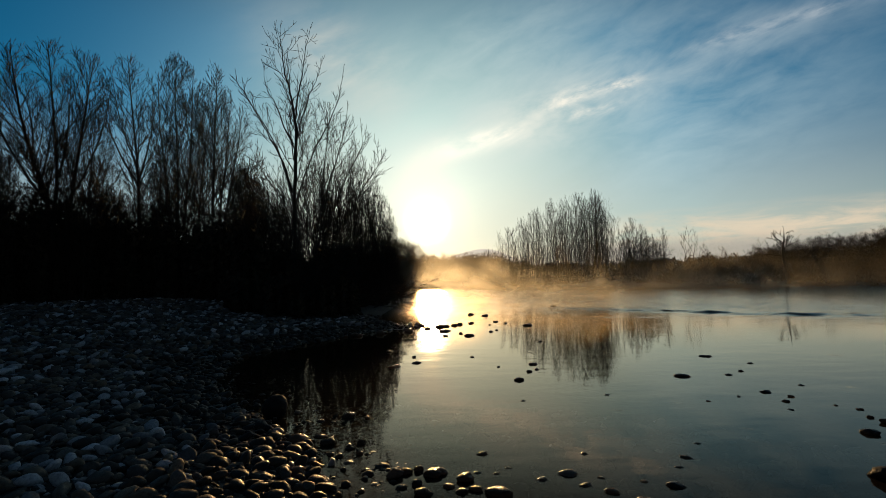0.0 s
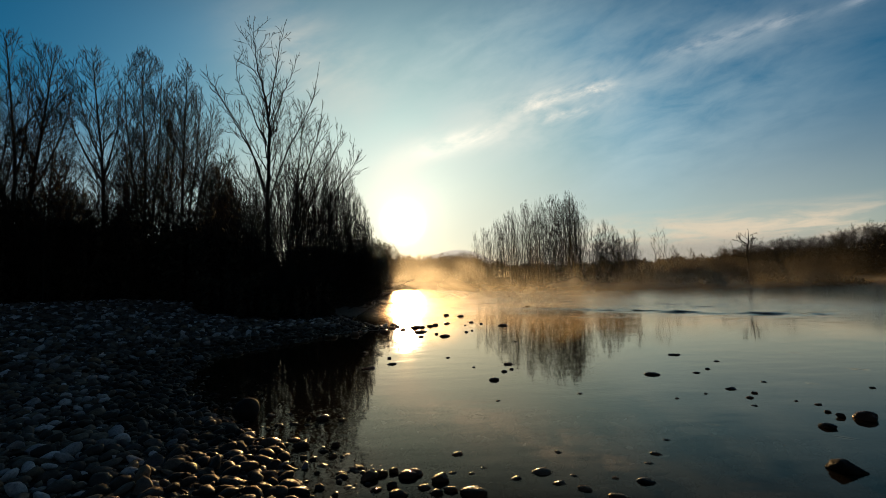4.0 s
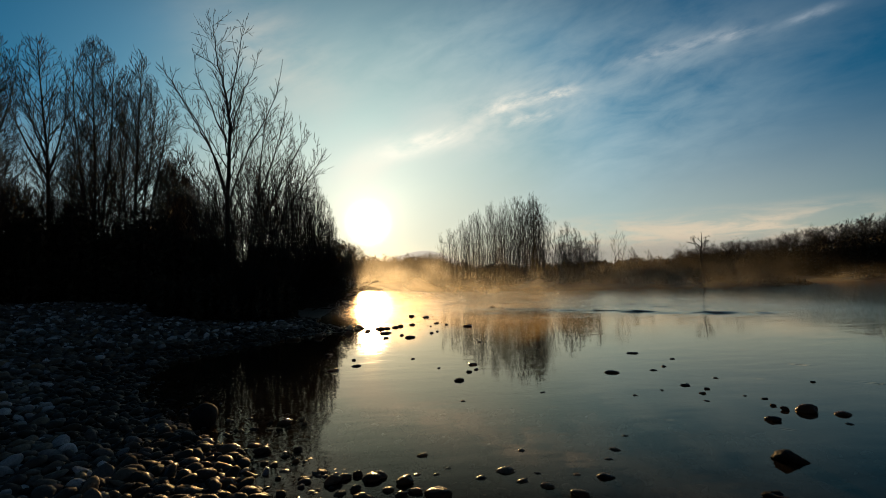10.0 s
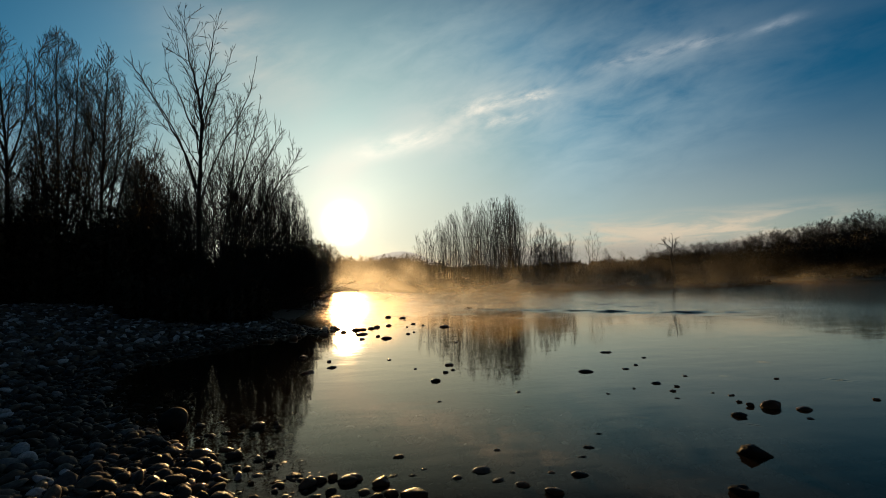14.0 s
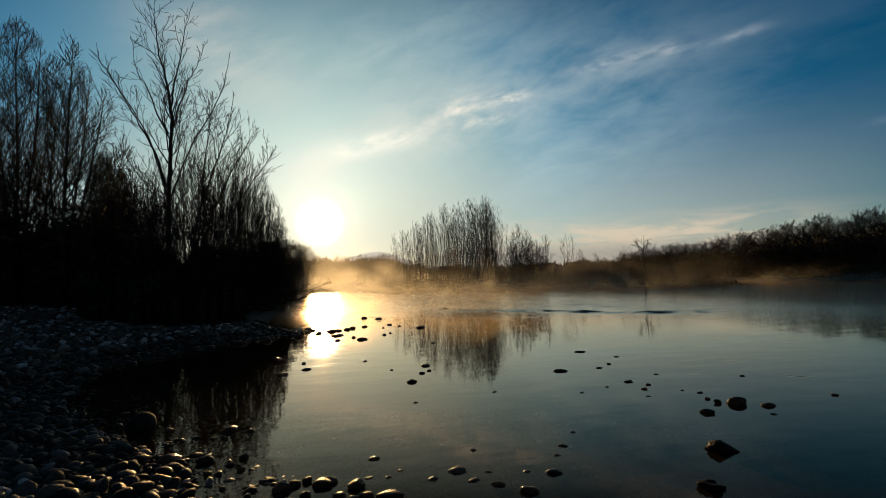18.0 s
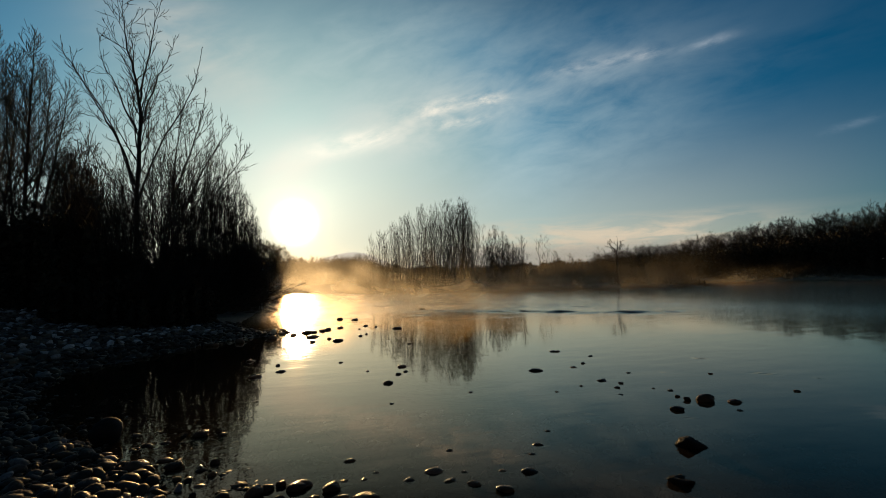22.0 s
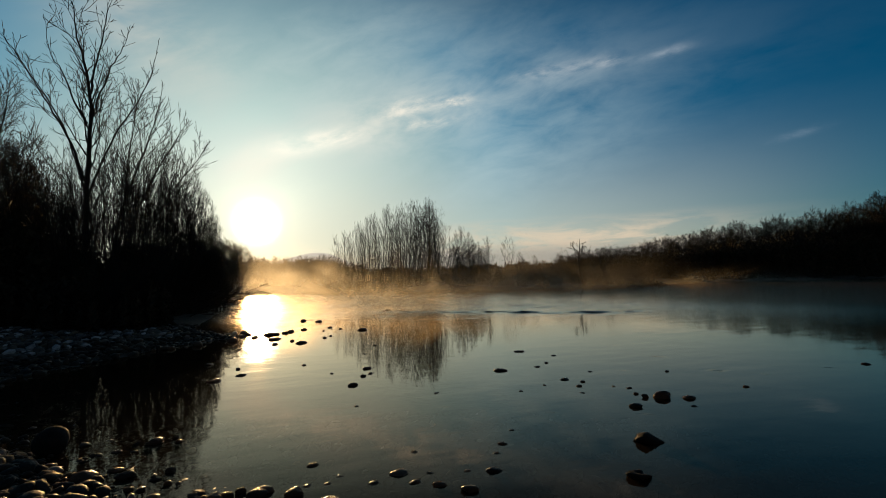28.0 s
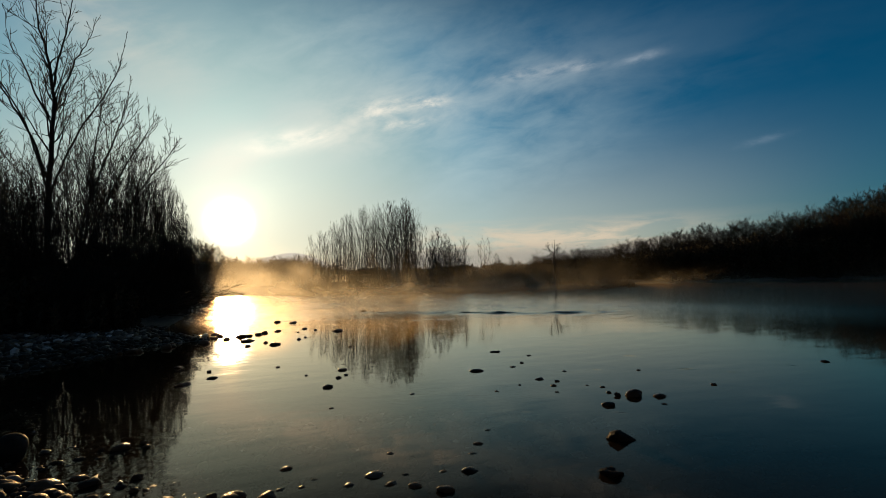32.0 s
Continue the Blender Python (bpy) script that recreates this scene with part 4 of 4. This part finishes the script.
# the wood behind the bar
wood = [crowned_tree("bare_tree", 31, [
            (0.29, (-0.1, 0, 0), (-0.2, 0, 5.5), (-0.5, 0.2, 8.0), (-1.6, 0.4, 11.3), (-2.3, 0.5, 15.0), (-2.6, 0.5, 18.0)),
            (0.20, (-0.2, 0, 5.8), (0.1, -0.2, 9.0), (-0.2, -0.4, 13.0), (-0.6, -0.5, 18.6)),
            (0.23, (0.6, 0.1, 0), (0.7, 0.2, 7.0), (1.2, 0.4, 11.5), (1.6, 0.5, 15.0), (2.0, 0.5, 18.4)),
            (0.14, (-0.4, 0.1, 7.2), (-2.0, 0.1, 9.8), (-3.2, 0.0, 12.6), (-3.9, -0.1, 15.2)),
            (0.12, (0.7, 0.2, 7.6), (1.8, -0.4, 10.2), (2.7, -0.8, 13.6), (3.0, -1.0, 16.4)),
            (0.12, (0.1, -0.2, 9.2), (0.6, 0.8, 12.5), (0.7, 1.4, 17.6))],
            [((-1.9, 0, 13.6), (2.4, 2.2, 5.0)), ((1.4, 0, 13.8), (2.2, 2.2, 5.1)), ((-0.4, 0, 13.4), (2.2, 2.2, 5.6))],
            0.0125, "bare broad-crowned tree with forked trunk in the wood", gaps=(0.36, 0.26, 0.2), ratios=(0.27, 0.65, 0.7), lift=0.09, bare=0.33, least=0.16),
        crowned_tree("bare_tree", 35, [
            (0.24, (0, 0, 0), (-0.05, 0, 5), (-0.1, 0, 9.5), (-0.5, 0, 14), (-0.9, 0, 18.8)),
            (0.11, (-0.1, 0, 9.0), (-1.4, 0.3, 11.6), (-2.1, 0.4, 13.6), (-2.6, 0.4, 15.6)),
            (0.10, (-0.2, 0, 10.6), (-1.2, -0.4, 13.0), (-1.9, -0.6, 17.4)),
            (0.11, (-0.1, 0, 9.6), (0.5, 0.2, 12.0), (0.75, 0.3, 14.0), (0.8, 0.3, 17.2)),
            (0.07, (-0.1, 0, 8.0), (0.7, -0.5, 9.6), (1.3, -0.8, 11.6))],
            [((-0.7, 0, 14.0), (2.2, 2.0, 5.0)), ((-1.6, 0, 12.6), (1.4, 1.4, 3.9))],
            0.0125, "bare slender tree with long side limbs above the thicket", gaps=(0.34, 0.26, 0.2), ratios=(0.27, 0.65, 0.7), lift=0.09, bare=0.40, least=0.16),
        crowned_tree("bare_tree", 33, [
            (0.24, (0, 0, 0), (0.0, 0, 5), (0.0, 0, 10), (-0.3, 0, 19.2)),
            (0.16, (-0.1, 0.1, 2.0), (-0.6, 0.5, 8.0), (-1.2, 0.7, 13.0), (-1.4, 0.8, 18.0)),
            (0.16, (0.1, 0.0, 2.0), (0.6, -0.4, 8.0), (0.9, -0.6, 13.0), (1.0, -0.6, 18.2)),
            (0.12, (0.1, 0.0, 3.0), (1.0, 0.4, 8.0), (1.6, 0.7, 12.0), (1.8, 0.8, 15.6)),
            (0.11, (-0.1, 0.0, 4.0), (-0.9, -0.6, 9.0), (-1.6, -0.9, 14.2))],
            [((-0.1, 0, 12.4), (2.1, 2.0, 7.1))],
            0.0125, "bare tree with dense upright twigs in the wood", gaps=(0.32, 0.27, 0.22), angles=(38, 34, 34), ratios=(0.31, 0.65, 0.7), lift=0.10, bare=0.36, least=0.16),
        crowned_tree("bare_tree", 34, [
            (0.20, (0, 0, 0), (0.2, 0, 8), (0.3, 0, 13), (0.5, 0, 18.4)),
            (0.14, (-0.1, 0.1, 1.0), (-0.5, 0.4, 8.0), (-0.8, 0.6, 12.0), (-0.9, 0.6, 16.4)),
            (0.16, (0.2, 0.0, 1.0), (1.1, -0.3, 7.0), (1.8, -0.5, 11.0), (2.3, -0.6, 15.2)),
            (0.13, (0.3, 0.0, 0.6), (1.8, 0.3, 5.4), (2.9, 0.4, 8.6), (3.6, 0.5, 11.8)),
            (0.14, (0.1, 0.2, 1.0), (0.8, 0.8, 8.0), (1.3, 1.1, 13.0), (1.5, 1.2, 17.2))],
            [((0.3, 0, 10.8), (1.8, 1.9, 7.9)), ((2.0, 0, 8.4), (1.9, 1.8, 7.4)), ((3.2, 0, 6.5), (1.4, 1.4, 5.8))],
            0.0125, "bare many-stemmed tree with dense twigs in the wood", gaps=(0.32, 0.27, 0.22), angles=(38, 34, 34), ratios=(0.31, 0.65, 0.7), lift=0.11, bare=0.34, least=0.16)]
stand(wood[0], -39.7, 42), stand(wood[1], -33.0, 42), stand(wood[2], -29.6, 41), stand(wood[3], -26.5, 40)
scrubby = crowned_tree("young_tree", 38, fan(38, 4, 8.6, 0.06, 1.0), [((0, 0, 5.0), (1.5, 1.5, 4.0))], 0.0105, "thin bare young tree rising from the thicket", gaps=(0.3, 0.25, 0.2), ratios=(0.3, 0.6, 0.65), bare=0.2, lift=0.08, wobble=0.09, least=0.16)
for which, az_, el_, dist, turn in ((0, -46.5, 19.0, 43, 2.0), (2, -43.8, 14.5, 50, 1.0), (1, -50, 21, 44, 0.5), (3, -23.4, 14.4, 41, 0.4), (3, -36.3, 12.0, 50, 1.0), (3, -48, 13, 50, 5.0), (2, -22.0, 12.0, 42, 4.4), (1, -31.4, 16.0, 51, 2.2), (1, -27.8, 17.0, 50, 3.1), (1, -37.2, 17.0, 50, 3.4)):
    put(wood[which], az_, el_, dist, turn)
az_ = -46.0
srng = random.Random(17)
first_ = False
while az_ < -20.5:
    put(scrubby, az_, srng.uniform(9.0, 14.0), srng.uniform(38, 47), srng.uniform(0, 6), srng.uniform(0.9, 1.5), copy=first_)
    first_ = True
    az_ += srng.uniform(0.4, 0.85)
# willows and saplings right of the tall tree
willow = [crowned_tree("willow", 51, fan(51, 7, 9.0, 0.06, 1.9), [((0, 0, 4.8), (2.3, 2.0, 4.6))], 0.0072, "bare multi-stemmed willow leaning over the bank", gaps=(0.29, 0.24, 0.21), angles=(30, 33, 36), ratios=(0.22, 0.6, 0.6), lift=0.10, wobble=0.09, bare=0.2, least=0.15),
          crowned_tree("willow", 52, fan(52, 10, 8.0, 0.05, 2.2), [((0, 0, 4.2), (2.6, 2.2, 4.2))], 0.0072, "bare bushy willow at the river bank", gaps=(0.29, 0.24, 0.21), angles=(30, 33, 36), ratios=(0.22, 0.6, 0.6), lift=0.09, wobble=0.1, bare=0.15, least=0.15),
          crowned_tree("willow", 53, fan(53, 9, 9.0, 0.04, 1.2), [((0, 0, 4.8), (1.5, 1.4, 4.6))], 0.0072, "thicket of thin bare willow rods", gaps=(0.29, 0.24, 0.21), angles=(26, 30, 34), ratios=(0.19, 0.6, 0.6), lift=0.1, wobble=0.08, bare=0.25, least=0.15)]
over = tree_kind("willow", 57, 5.2, 0.08, dict(SAPLING, gap=(0.26, 0.24), many=16), 0.008, 7, (0.45, 0.0), 0.4, "dense leafless willow hanging out over the water")
for k, (az_, el_, dist, turn) in enumerate(((-17.5, 3.0, 18.0, 0.1), (-15.2, 3.4, 19.0, 0.0), (-13.4, 3.6, 21.0, 0.25), (-12.0, 4.4, 24.0, -0.2), (-10.6, 4.6, 28.0, 0.0))):
    put(over, az_, el_, dist, turn, 1.0, copy=k > 0)
first = [True, True, True]
for which, az_, el_, dist, turn, width in ((2, -14.8, 15.0, 25, 0.4, 1.0), (0, -14.0, 16.0, 27, 2.0, 0.9), (1, -11.5, 16.2, 27, 1.0, 0.8), (0, -9.4, 13.8, 27, 1.4, 0.8), (0, -21.0, 14.5, 27, 4.0, 0.9), (2, -22.6, 13.0, 29, 2.0, 1.1), (1, -18.6, 12.5, 26, 5.0, 0.9), (0, -7.9, 10.8, 28, 3.4, 0.8), (0, -12.2, 17.0, 26, 0.3, 0.8), (1, -10.8, 15.0, 26, -0.2, 0.8), (2, -10.0, 15.6, 27, 0.2, 0.9), (2, -8.6, 13.6, 28, 0.2, 0.9), (1, -8.4, 10.4, 28, 0.4, 0.7),
                                           (2, -7.2, 10.6, 27, 0.9, 0.8), (2, -6.3, 7.8, 30, 0.1, 0.9), (2, -12.5, 13.0, 26, 2.2, 1.0), (1, -16.5, 11.5, 23, 2.0, 1.0), (2, -19.8, 12.0, 26, 1.2, 1.0), (1, -21.5, 10, 28, 3.0, 1.0), (0, -19.6, 14.2, 27, 5.2, 1.0), (0, -17.4, 13.6, 28, 0.8, 1.1), (1, -20.6, 12.8, 29, 1.7, 1.1), (2, -18.2, 13.8, 27.5, 2.9, 1.1), (0, -15.6, 14.6, 28, 4.1, 1.0), (0, -19.0, 10, 24, 3.0, 0.9),
                                           (1, -13.5, 11.0, 25, 0.5, 1.0), (2, -9.5, 11.0, 26, 0.5, 1.0), (2, -7.2, 10.6, 26, 1.2, 0.9), (2, -6.1, 7.8, 30, 0.6, 0.8), (1, -5.4, 5.6, 44, 1.6, 0.8), (2, -4.9, 4.6, 50, 0.6, 1.0), (1, -7.6, 8.6, 33, 1.1, 0.9)):
    put(willow[which], az_, el_, dist, turn, width, copy=not first[which])
    first[which] = False

# low brush along the end of the bank
for k in range(16):
    put(willow[(1, 2, 1, 0)[k % 4]], -13.0 + 0.52 * k, (6.6 - 0.22 * k) * (1 + 0.25 * math.sin(k * 2.3)), 22.5 + 0.35 * k, 1.9 * k, 1.3)

# poplars across the river
poplar = [crowned_tree("poplar", 61 + k, fan(61 + k, 2 + k % 2, 9.4, 0.055, 0.6 + 0.2 * k), [((0, 0, 4.6), (1.45, 1.45, 5.2))], 0.0062, "slender bare poplar in a misty clump", gaps=(0.32, 0.27, 0.24), angles=(28, 30, 32), ratios=(0.25, 0.6, 0.6), lift=0.12, wobble=0.06, bare=0.12, least=0.16) for k in range(4)]
shoots = crowned_tree("young_tree", 68, fan(68, 5, 6.4, 0.05, 1.3), [((0, 0, 3.4), (1.6, 1.5, 3.4))], 0.0088, "bare many-stemmed young tree on the misty far bank", gaps=(0.24, 0.2, 0.2), angles=(30, 32, 34), ratios=(0.3, 0.6, 0.6), lift=0.1, wobble=0.08, bare=0.2, least=0.16)
prng = random.Random(3)
profile = ([7.0, 8.5, 10, 12, 13.5, 15, 17.4, 18.6, 19.6], [6.0, 6.5, 7.2, 8.6, 9.2, 9.4, 9.9, 9.6, 7.4])
for k in range(46):
    az_ = 7.0 + 12.4 * (k / 45) ** 0.85 + prng.uniform(-0.3, 0.3)
    el_ = float(np.interp(az_, *profile)) * prng.uniform(0.86, 1.03)
    put(poplar[k % 4], az_, el_, prng.uniform(47.5, 53), prng.uniform(0, 6), prng.uniform(0.75, 1.05) * float(np.interp(az_, (15, 17.5), (0.95, 1.25))), copy=k > 3)
for az_, el_, dist in ((20.8, 5.2, 50), (21.2, 3.8, 49), (21.7, 5.4, 48), (22.3, 6.4, 50), (22.9, 5.6, 49), (23.4, 4.2, 48), (23.9, 4.4, 47), (24.4, 3.6, 49), (25.0, 5.0, 48), (29.0, 3.0, 49), (30.6, 2.6, 49)):
    put(shoots, az_, el_, dist, az_, 0.95, copy=az_ > 20.8)
lone = crowned_tree("young_tree", 66, fan(66, 3, 6.4, 0.06, 0.8), [((0, 0, 3.6), (1.15, 1.1, 3.2))], 0.009, "small lone bare tree on the far bank", gaps=(0.36, 0.3, 0.26), ratios=(0.24, 0.6, 0.6), lift=0.09, wobble=0.08, bare=0.15)
put(lone, 27.6, 5.0, 48, 1.0, copy=False)
dead = tree_kind("dead_tree", 67, 6, 0.26, GNARLED, 0.016, label="gnarled dead tree on the low island")
put(dead, 36.1, 4.2, 48.6, 0.4, 0.85, copy=False)
for az_, el_, turn in ((33.2, 2.6, 0.0), (34.1, 3.2, 1.0), (34.8, 2.4, 2.0), (37.4, 3.3, 3.0), (38.3, 2.6, 4.0), (39.2, 3.5, 5.0), (40.1, 2.7, 0.5), (41.0, 2.4, 1.5), (42.0, 2.2, 2.5), (43.0, 1.8, 3.5)):
    put(lone, az_, el_, 49.6, turn, 1.2)
# far woods
grove = [crowned_tree("woodland_tree", 71 + k, fan(71 + k, 6, 10.0, 0.10, 2.4 + 0.3 * k, bend=0.35), [((0, 0, 6.4), (3.2 + 0.3 * k, 3.0, 4.0))], 0.02, "bare tree of the dark far wood", gaps=(0.4, 0.34, 0.3), angles=(44, 42, 42), ratios=(0.4, 0.62, 0.7), lift=0.05, wobble=0.1, bare=0.25, least=0.25) for k in range(3)]
bush = [tree_kind("bush", 81 + k, 3.0, 0.04, SHRUB, 0.010, 5, splay=0.6, label="low leafless bush on the far bank", category="bush") for k in range(2)]
edge = ([30, 36, 40, 44, 48.8, 53, 57, 60, 63, 65.9, 70, 80], [2.0, 2.9, 3.3, 3.8, 4.6, 5.2, 5.5, 6.0, 6.8, 7.7, 8.2, 8.8])
k = 0
for row, dist0, drop in ((0, 79, 0.74), (1, 85, 0.9), (2, 91, 1.0)):
    az_ = 34.0
    while az_ < 80:
        el_ = float(np.interp(az_, *edge)) * drop * prng.uniform(0.88, 1.06)
        put(grove[k % 3], az_, el_, dist0 + prng.uniform(-2, 2), prng.uniform(0, 6), prng.uniform(0.8, 1.15), copy=k > 2)
        az_ += prng.uniform(0.7, 1.2)
        k += 1
for k, (az_, el_, dist) in enumerate(((-8.2, 5.6, 52), (-7.3, 5.3, 55), (-6.6, 5.5, 51), (-6.0, 5.0, 56), (-5.4, 5.3, 52), (-4.9, 4.9, 54), (-4.4, 5.1, 52), (-3.9, 4.7, 53), (-3.5, 4.5, 52.5))):
    put(grove[k % 3], az_, el_, dist, 1.3 * k, 0.8)
k = 0
for az0, az1, el0, el1, d0, d1, gap in ((-4.5, 7, 2.4, 3.3, 104, 125, 0.35), (6.5, 20, 0.0, 0.6, 48, 51, 2.2), (19.5, 34, 0.6, 1.6, 47, 50, 1.1), (33.5, 44.0, 0.6, 1.7, 49.5, 52.5, 1.3)):
    az_ = az0
    while az_ < az1:
        put(bush[k % 2], az_, prng.uniform(el0, el1), prng.uniform(d0, d1), prng.uniform(0, 6), prng.uniform(0.8, 1.4), copy=k > 1)
        az_ += gap * prng.uniform(0.6, 1.3)
        k += 1


# ---- undergrowth ----
def thicket(name, label, count, azs, fronts, tops, deep, leaf, seed, floor=0.0):
    """A tangle of dead stalks, brambles and ivy in countless small pieces."""
    g = np.random.default_rng(seed)
    a = g.uniform(azs[0], azs[-1], count)
    front = np.interp(a, azs, fronts) + 1.2 * np.sin(a * 1.9) * 0.5 + 0.5 * np.sin(a * 5.3)
    dist = front + deep * g.random(count) ** 1.3
    x, y = dist * np.sin(np.radians(a)), dist * np.cos(np.radians(a))
    z0 = land(x, y)
    top = EYE + front * np.tan(np.radians(np.interp(a, azs, tops))) - z0
    knots = np.arange(azs[0] - 1, azs[-1] + 2, 0.7)
    swell = np.interp(a, knots, g.uniform(0.72, 1.06, len(knots))) * np.interp(a, knots[::4], g.uniform(0.85, 1.12, len(knots[::4])))
    top *= swell * (1 + 0.12 * g.normal(size=count))
    rise = np.clip((dist - front) / 2.2 + 0.25, 0.1, 1.0)
    z = z0 + floor + np.maximum(0.05, top * rise) * g.random(count) ** 1.45
    s = leaf * g.uniform(0.5, 1.5, count)
    d1 = g.normal(size=(count, 3))
    d1[:, 2] += 0.8
    d1 /= np.linalg.norm(d1, axis=1, keepdims=True)
    d2 = np.cross(d1, g.normal(size=(count, 3)))
    d2 /= np.linalg.norm(d2, axis=1, keepdims=True)
    c = np.stack([x, y, z], 1)
    v = np.stack([c - d1 * s[:, None], c + d2 * 0.42 * s[:, None], c + d1 * s[:, None], c - d2 * 0.42 * s[:, None]], 1).reshape(-1, 3)
    b0 = np.arange(count)[:, None] * 4
    t = np.concatenate([b0 + [0, 1, 2], b0 + [0, 2, 3]])
    return tagged(new(name, tri_mesh(name, v, t, SCRUB, False)), label, "undergrowth", kind="stuff")


thicket("thicket", "black tangle of brambles and scrub under the trees", 90000, [-62, -45, -40, -31, -25, -21], [38, 37, 41, 39, 30, 23], [10, 9.4, 8.8, 7.6, 6.6, 6.0], 5.0, 0.24, 5)
thicket("bank_scrub", "low dark scrub and dead stalks along the river bank", 24000, [-25, -20, -16, -12, -10.4], [21, 18, 16.8, 17.2, 20], [0.6, 0.5, 0.4, 0.2, -0.6], 3.0, 0.13, 6)
thicket("bank_thicket", "dark tangle of brambles and willow shoots behind the bank", 70000, [-25, -20, -16, -12, -10, -8.4, -7, -6, -5.2, -4.6], [26, 23, 22, 22.5, 23.5, 25, 27.5, 31, 38, 50], [6.2, 5.2, 4.0, 3.6, 2.6, 1.4, 0.5, 0.0, -0.2, -0.3], 6.0, 0.11, 16)
thicket("far_scrub", "dim scrub along the misty far bank", 9000, [3, 6, 12, 20, 28, 34], [52, 50, 49, 47.5, 47.5, 49], [-1.6, -0.4, 0.0, 0.3, 0.5, 0.6], 4.0, 0.16, 7)
thicket("far_hedge", "hazy brown hedge beyond the river bend", 80000, [-7, -3, 1, 7, 9, 16, 24, 34, 40], [92, 100, 108, 112, 110, 106, 102, 98, 96], [3.4, 3.1, 2.6, 2.3, 1.6, 1.3, 1.3, 1.6, 2.0], 6.0, 0.30, 17)
thicket("bend_scrub", "brown scrub in the haze where the river bends", 16000, [-8.5, -6, -4.6, -3.5], [50, 51, 51.5, 52], [3.6, 3.4, 3.2, 2.8], 5.0, 0.2, 18)
thicket("wood_edge", "dark undergrowth at the edge of the far wood", 130000, [35, 44, 47, 55, 64, 72, 80], [78, 70, 66.5, 68, 74, 84, 98], [1.6, 2.0, 2.3, 2.7, 3.1, 3.4, 3.7], 9.0, 0.17, 8)
thicket("island_scrub", "dark leafless scrub on the low island", 2600, [32, 36, 40, 43, 45.5], [49.8, 50, 50.2, 50.5, 50.8], [0.5, 0.8, 0.4, -0.5, -1.6], 3.0, 0.16, 9)

# unseen scrub added behind the tripod to keep low sky light off the stones
thicket("unseen_sky_block", "unseen ring of scrub behind the gravel bar, added to block low sky light", 30000, [85, 120, 180, 240, 296], [34, 26, 22, 26, 36], [8, 11, 12, 11, 9], 4.0, 0.55, 12)

# bare branches drooping over the water from the bank
snag = Wood(91, 0.006)
for k in range(9):
    rs = snag.rng
    snag.branch(Vector((rs.uniform(-0.3, 0.3), rs.uniform(-0.6, 0.6), rs.uniform(0.2, 0.7))), Vector((1.0, rs.uniform(-0.5, 0.1), rs.uniform(-0.05, 0.35))).normalized(), rs.uniform(1.4, 2.6), 0.02, 1, dict(OPEN, gap=(0.25, 0.2), least=0.15, lift=-0.01, wobble=0.14))
drift = tagged(new("fallen_branch"), "bare fallen branches reaching out over the water", "branch")
for part, me in zip(("limb", "spray"), snag.meshes("fallen_branch")):
    child(part, me, drift)
drift.location = (-3.1, 20.0, 0.0)
drift.scale = (1.15, 1.2, 1.25)

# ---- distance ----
# low ridge whose haze is put in as glow by its material
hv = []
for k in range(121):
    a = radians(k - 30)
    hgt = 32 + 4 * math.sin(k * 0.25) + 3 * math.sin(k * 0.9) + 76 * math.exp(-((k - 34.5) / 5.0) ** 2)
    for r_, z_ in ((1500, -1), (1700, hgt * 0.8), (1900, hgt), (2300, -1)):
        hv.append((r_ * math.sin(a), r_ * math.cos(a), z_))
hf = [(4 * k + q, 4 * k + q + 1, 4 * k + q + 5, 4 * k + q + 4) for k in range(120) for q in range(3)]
tagged(new("backdrop_hill", mesh_of("backdrop_hill", hv, hf, HILL_GLOW)), "low hills on the horizon, given a faint glow for pale haze", "hill", kind="structure")


# ---- river mist ----
def mist(name, label, az0, az1, dist, tall, mat, seed, sway=0.35, base=0.02):
    """A drifting veil of mist that rises from the water."""
    g = random.Random(seed)
    p1, p2 = g.uniform(0, 6), g.uniform(0, 6)
    cols, rows = 60, 8
    v, uv = [], []
    for i in range(cols + 1):
        a = radians(az0 + (az1 - az0) * i / cols)
        for j in range(rows + 1):
            f = j / rows
            r = dist + sway * math.sin(i * 0.33 + p1) + 0.6 * sway * math.sin(i * 0.81 + p2 + f * 1.5) + 1.2 * f
            v.append((r * math.sin(a), r * math.cos(a), base + tall * f * (0.85 + 0.15 * math.sin(i * 0.5 + p2))))
            uv.append((i / cols, f))
    fs = [(i * (rows + 1) + j, (i + 1) * (rows + 1) + j, (i + 1) * (rows + 1) + j + 1, i * (rows + 1) + j + 1) for i in range(cols) for j in range(rows)]
    me = mesh_of(name, v, fs, mat)
    layer = me.uv_layers.new(name="sheet")
    for lp in me.loops:
        layer.data[lp.index].uv = uv[lp.vertex_index]
    return tagged(new(name, me), label, "mist", kind="stuff")


MIST = mist_material("thick_mist", 0.8, 3.8, 0.7, 0.28)
for k, (az0, az1, dist, tall_) in enumerate(((-12, 50, 27, 2.8), (-13, 54, 36, 3.6), (-9, 40, 57, 6.0))):
    mist("river_mist", "golden mist drifting over the river", az0, az1, dist, tall_, MIST, 100 + k)
mist("river_mist", "wisps of thin golden mist close over the water", -12, 50, 19.0, 1.7, mist_material("wispy_mist", 0.46, 1.4, 0.6, 0.2), 120, 0.2)
mist("river_mist", "warm haze before the far trees", -22, 50, 45.5, 7.0, mist_material("warm_haze", 0.28, 2.2, 0.5), 150)
mist("river_mist", "low line of mist along the far bank", 32, 112, 61, 5.0, mist_material("low_mist", 0.22, 11.0, 0.3, 0.02), 200, 0.8, -0.1)
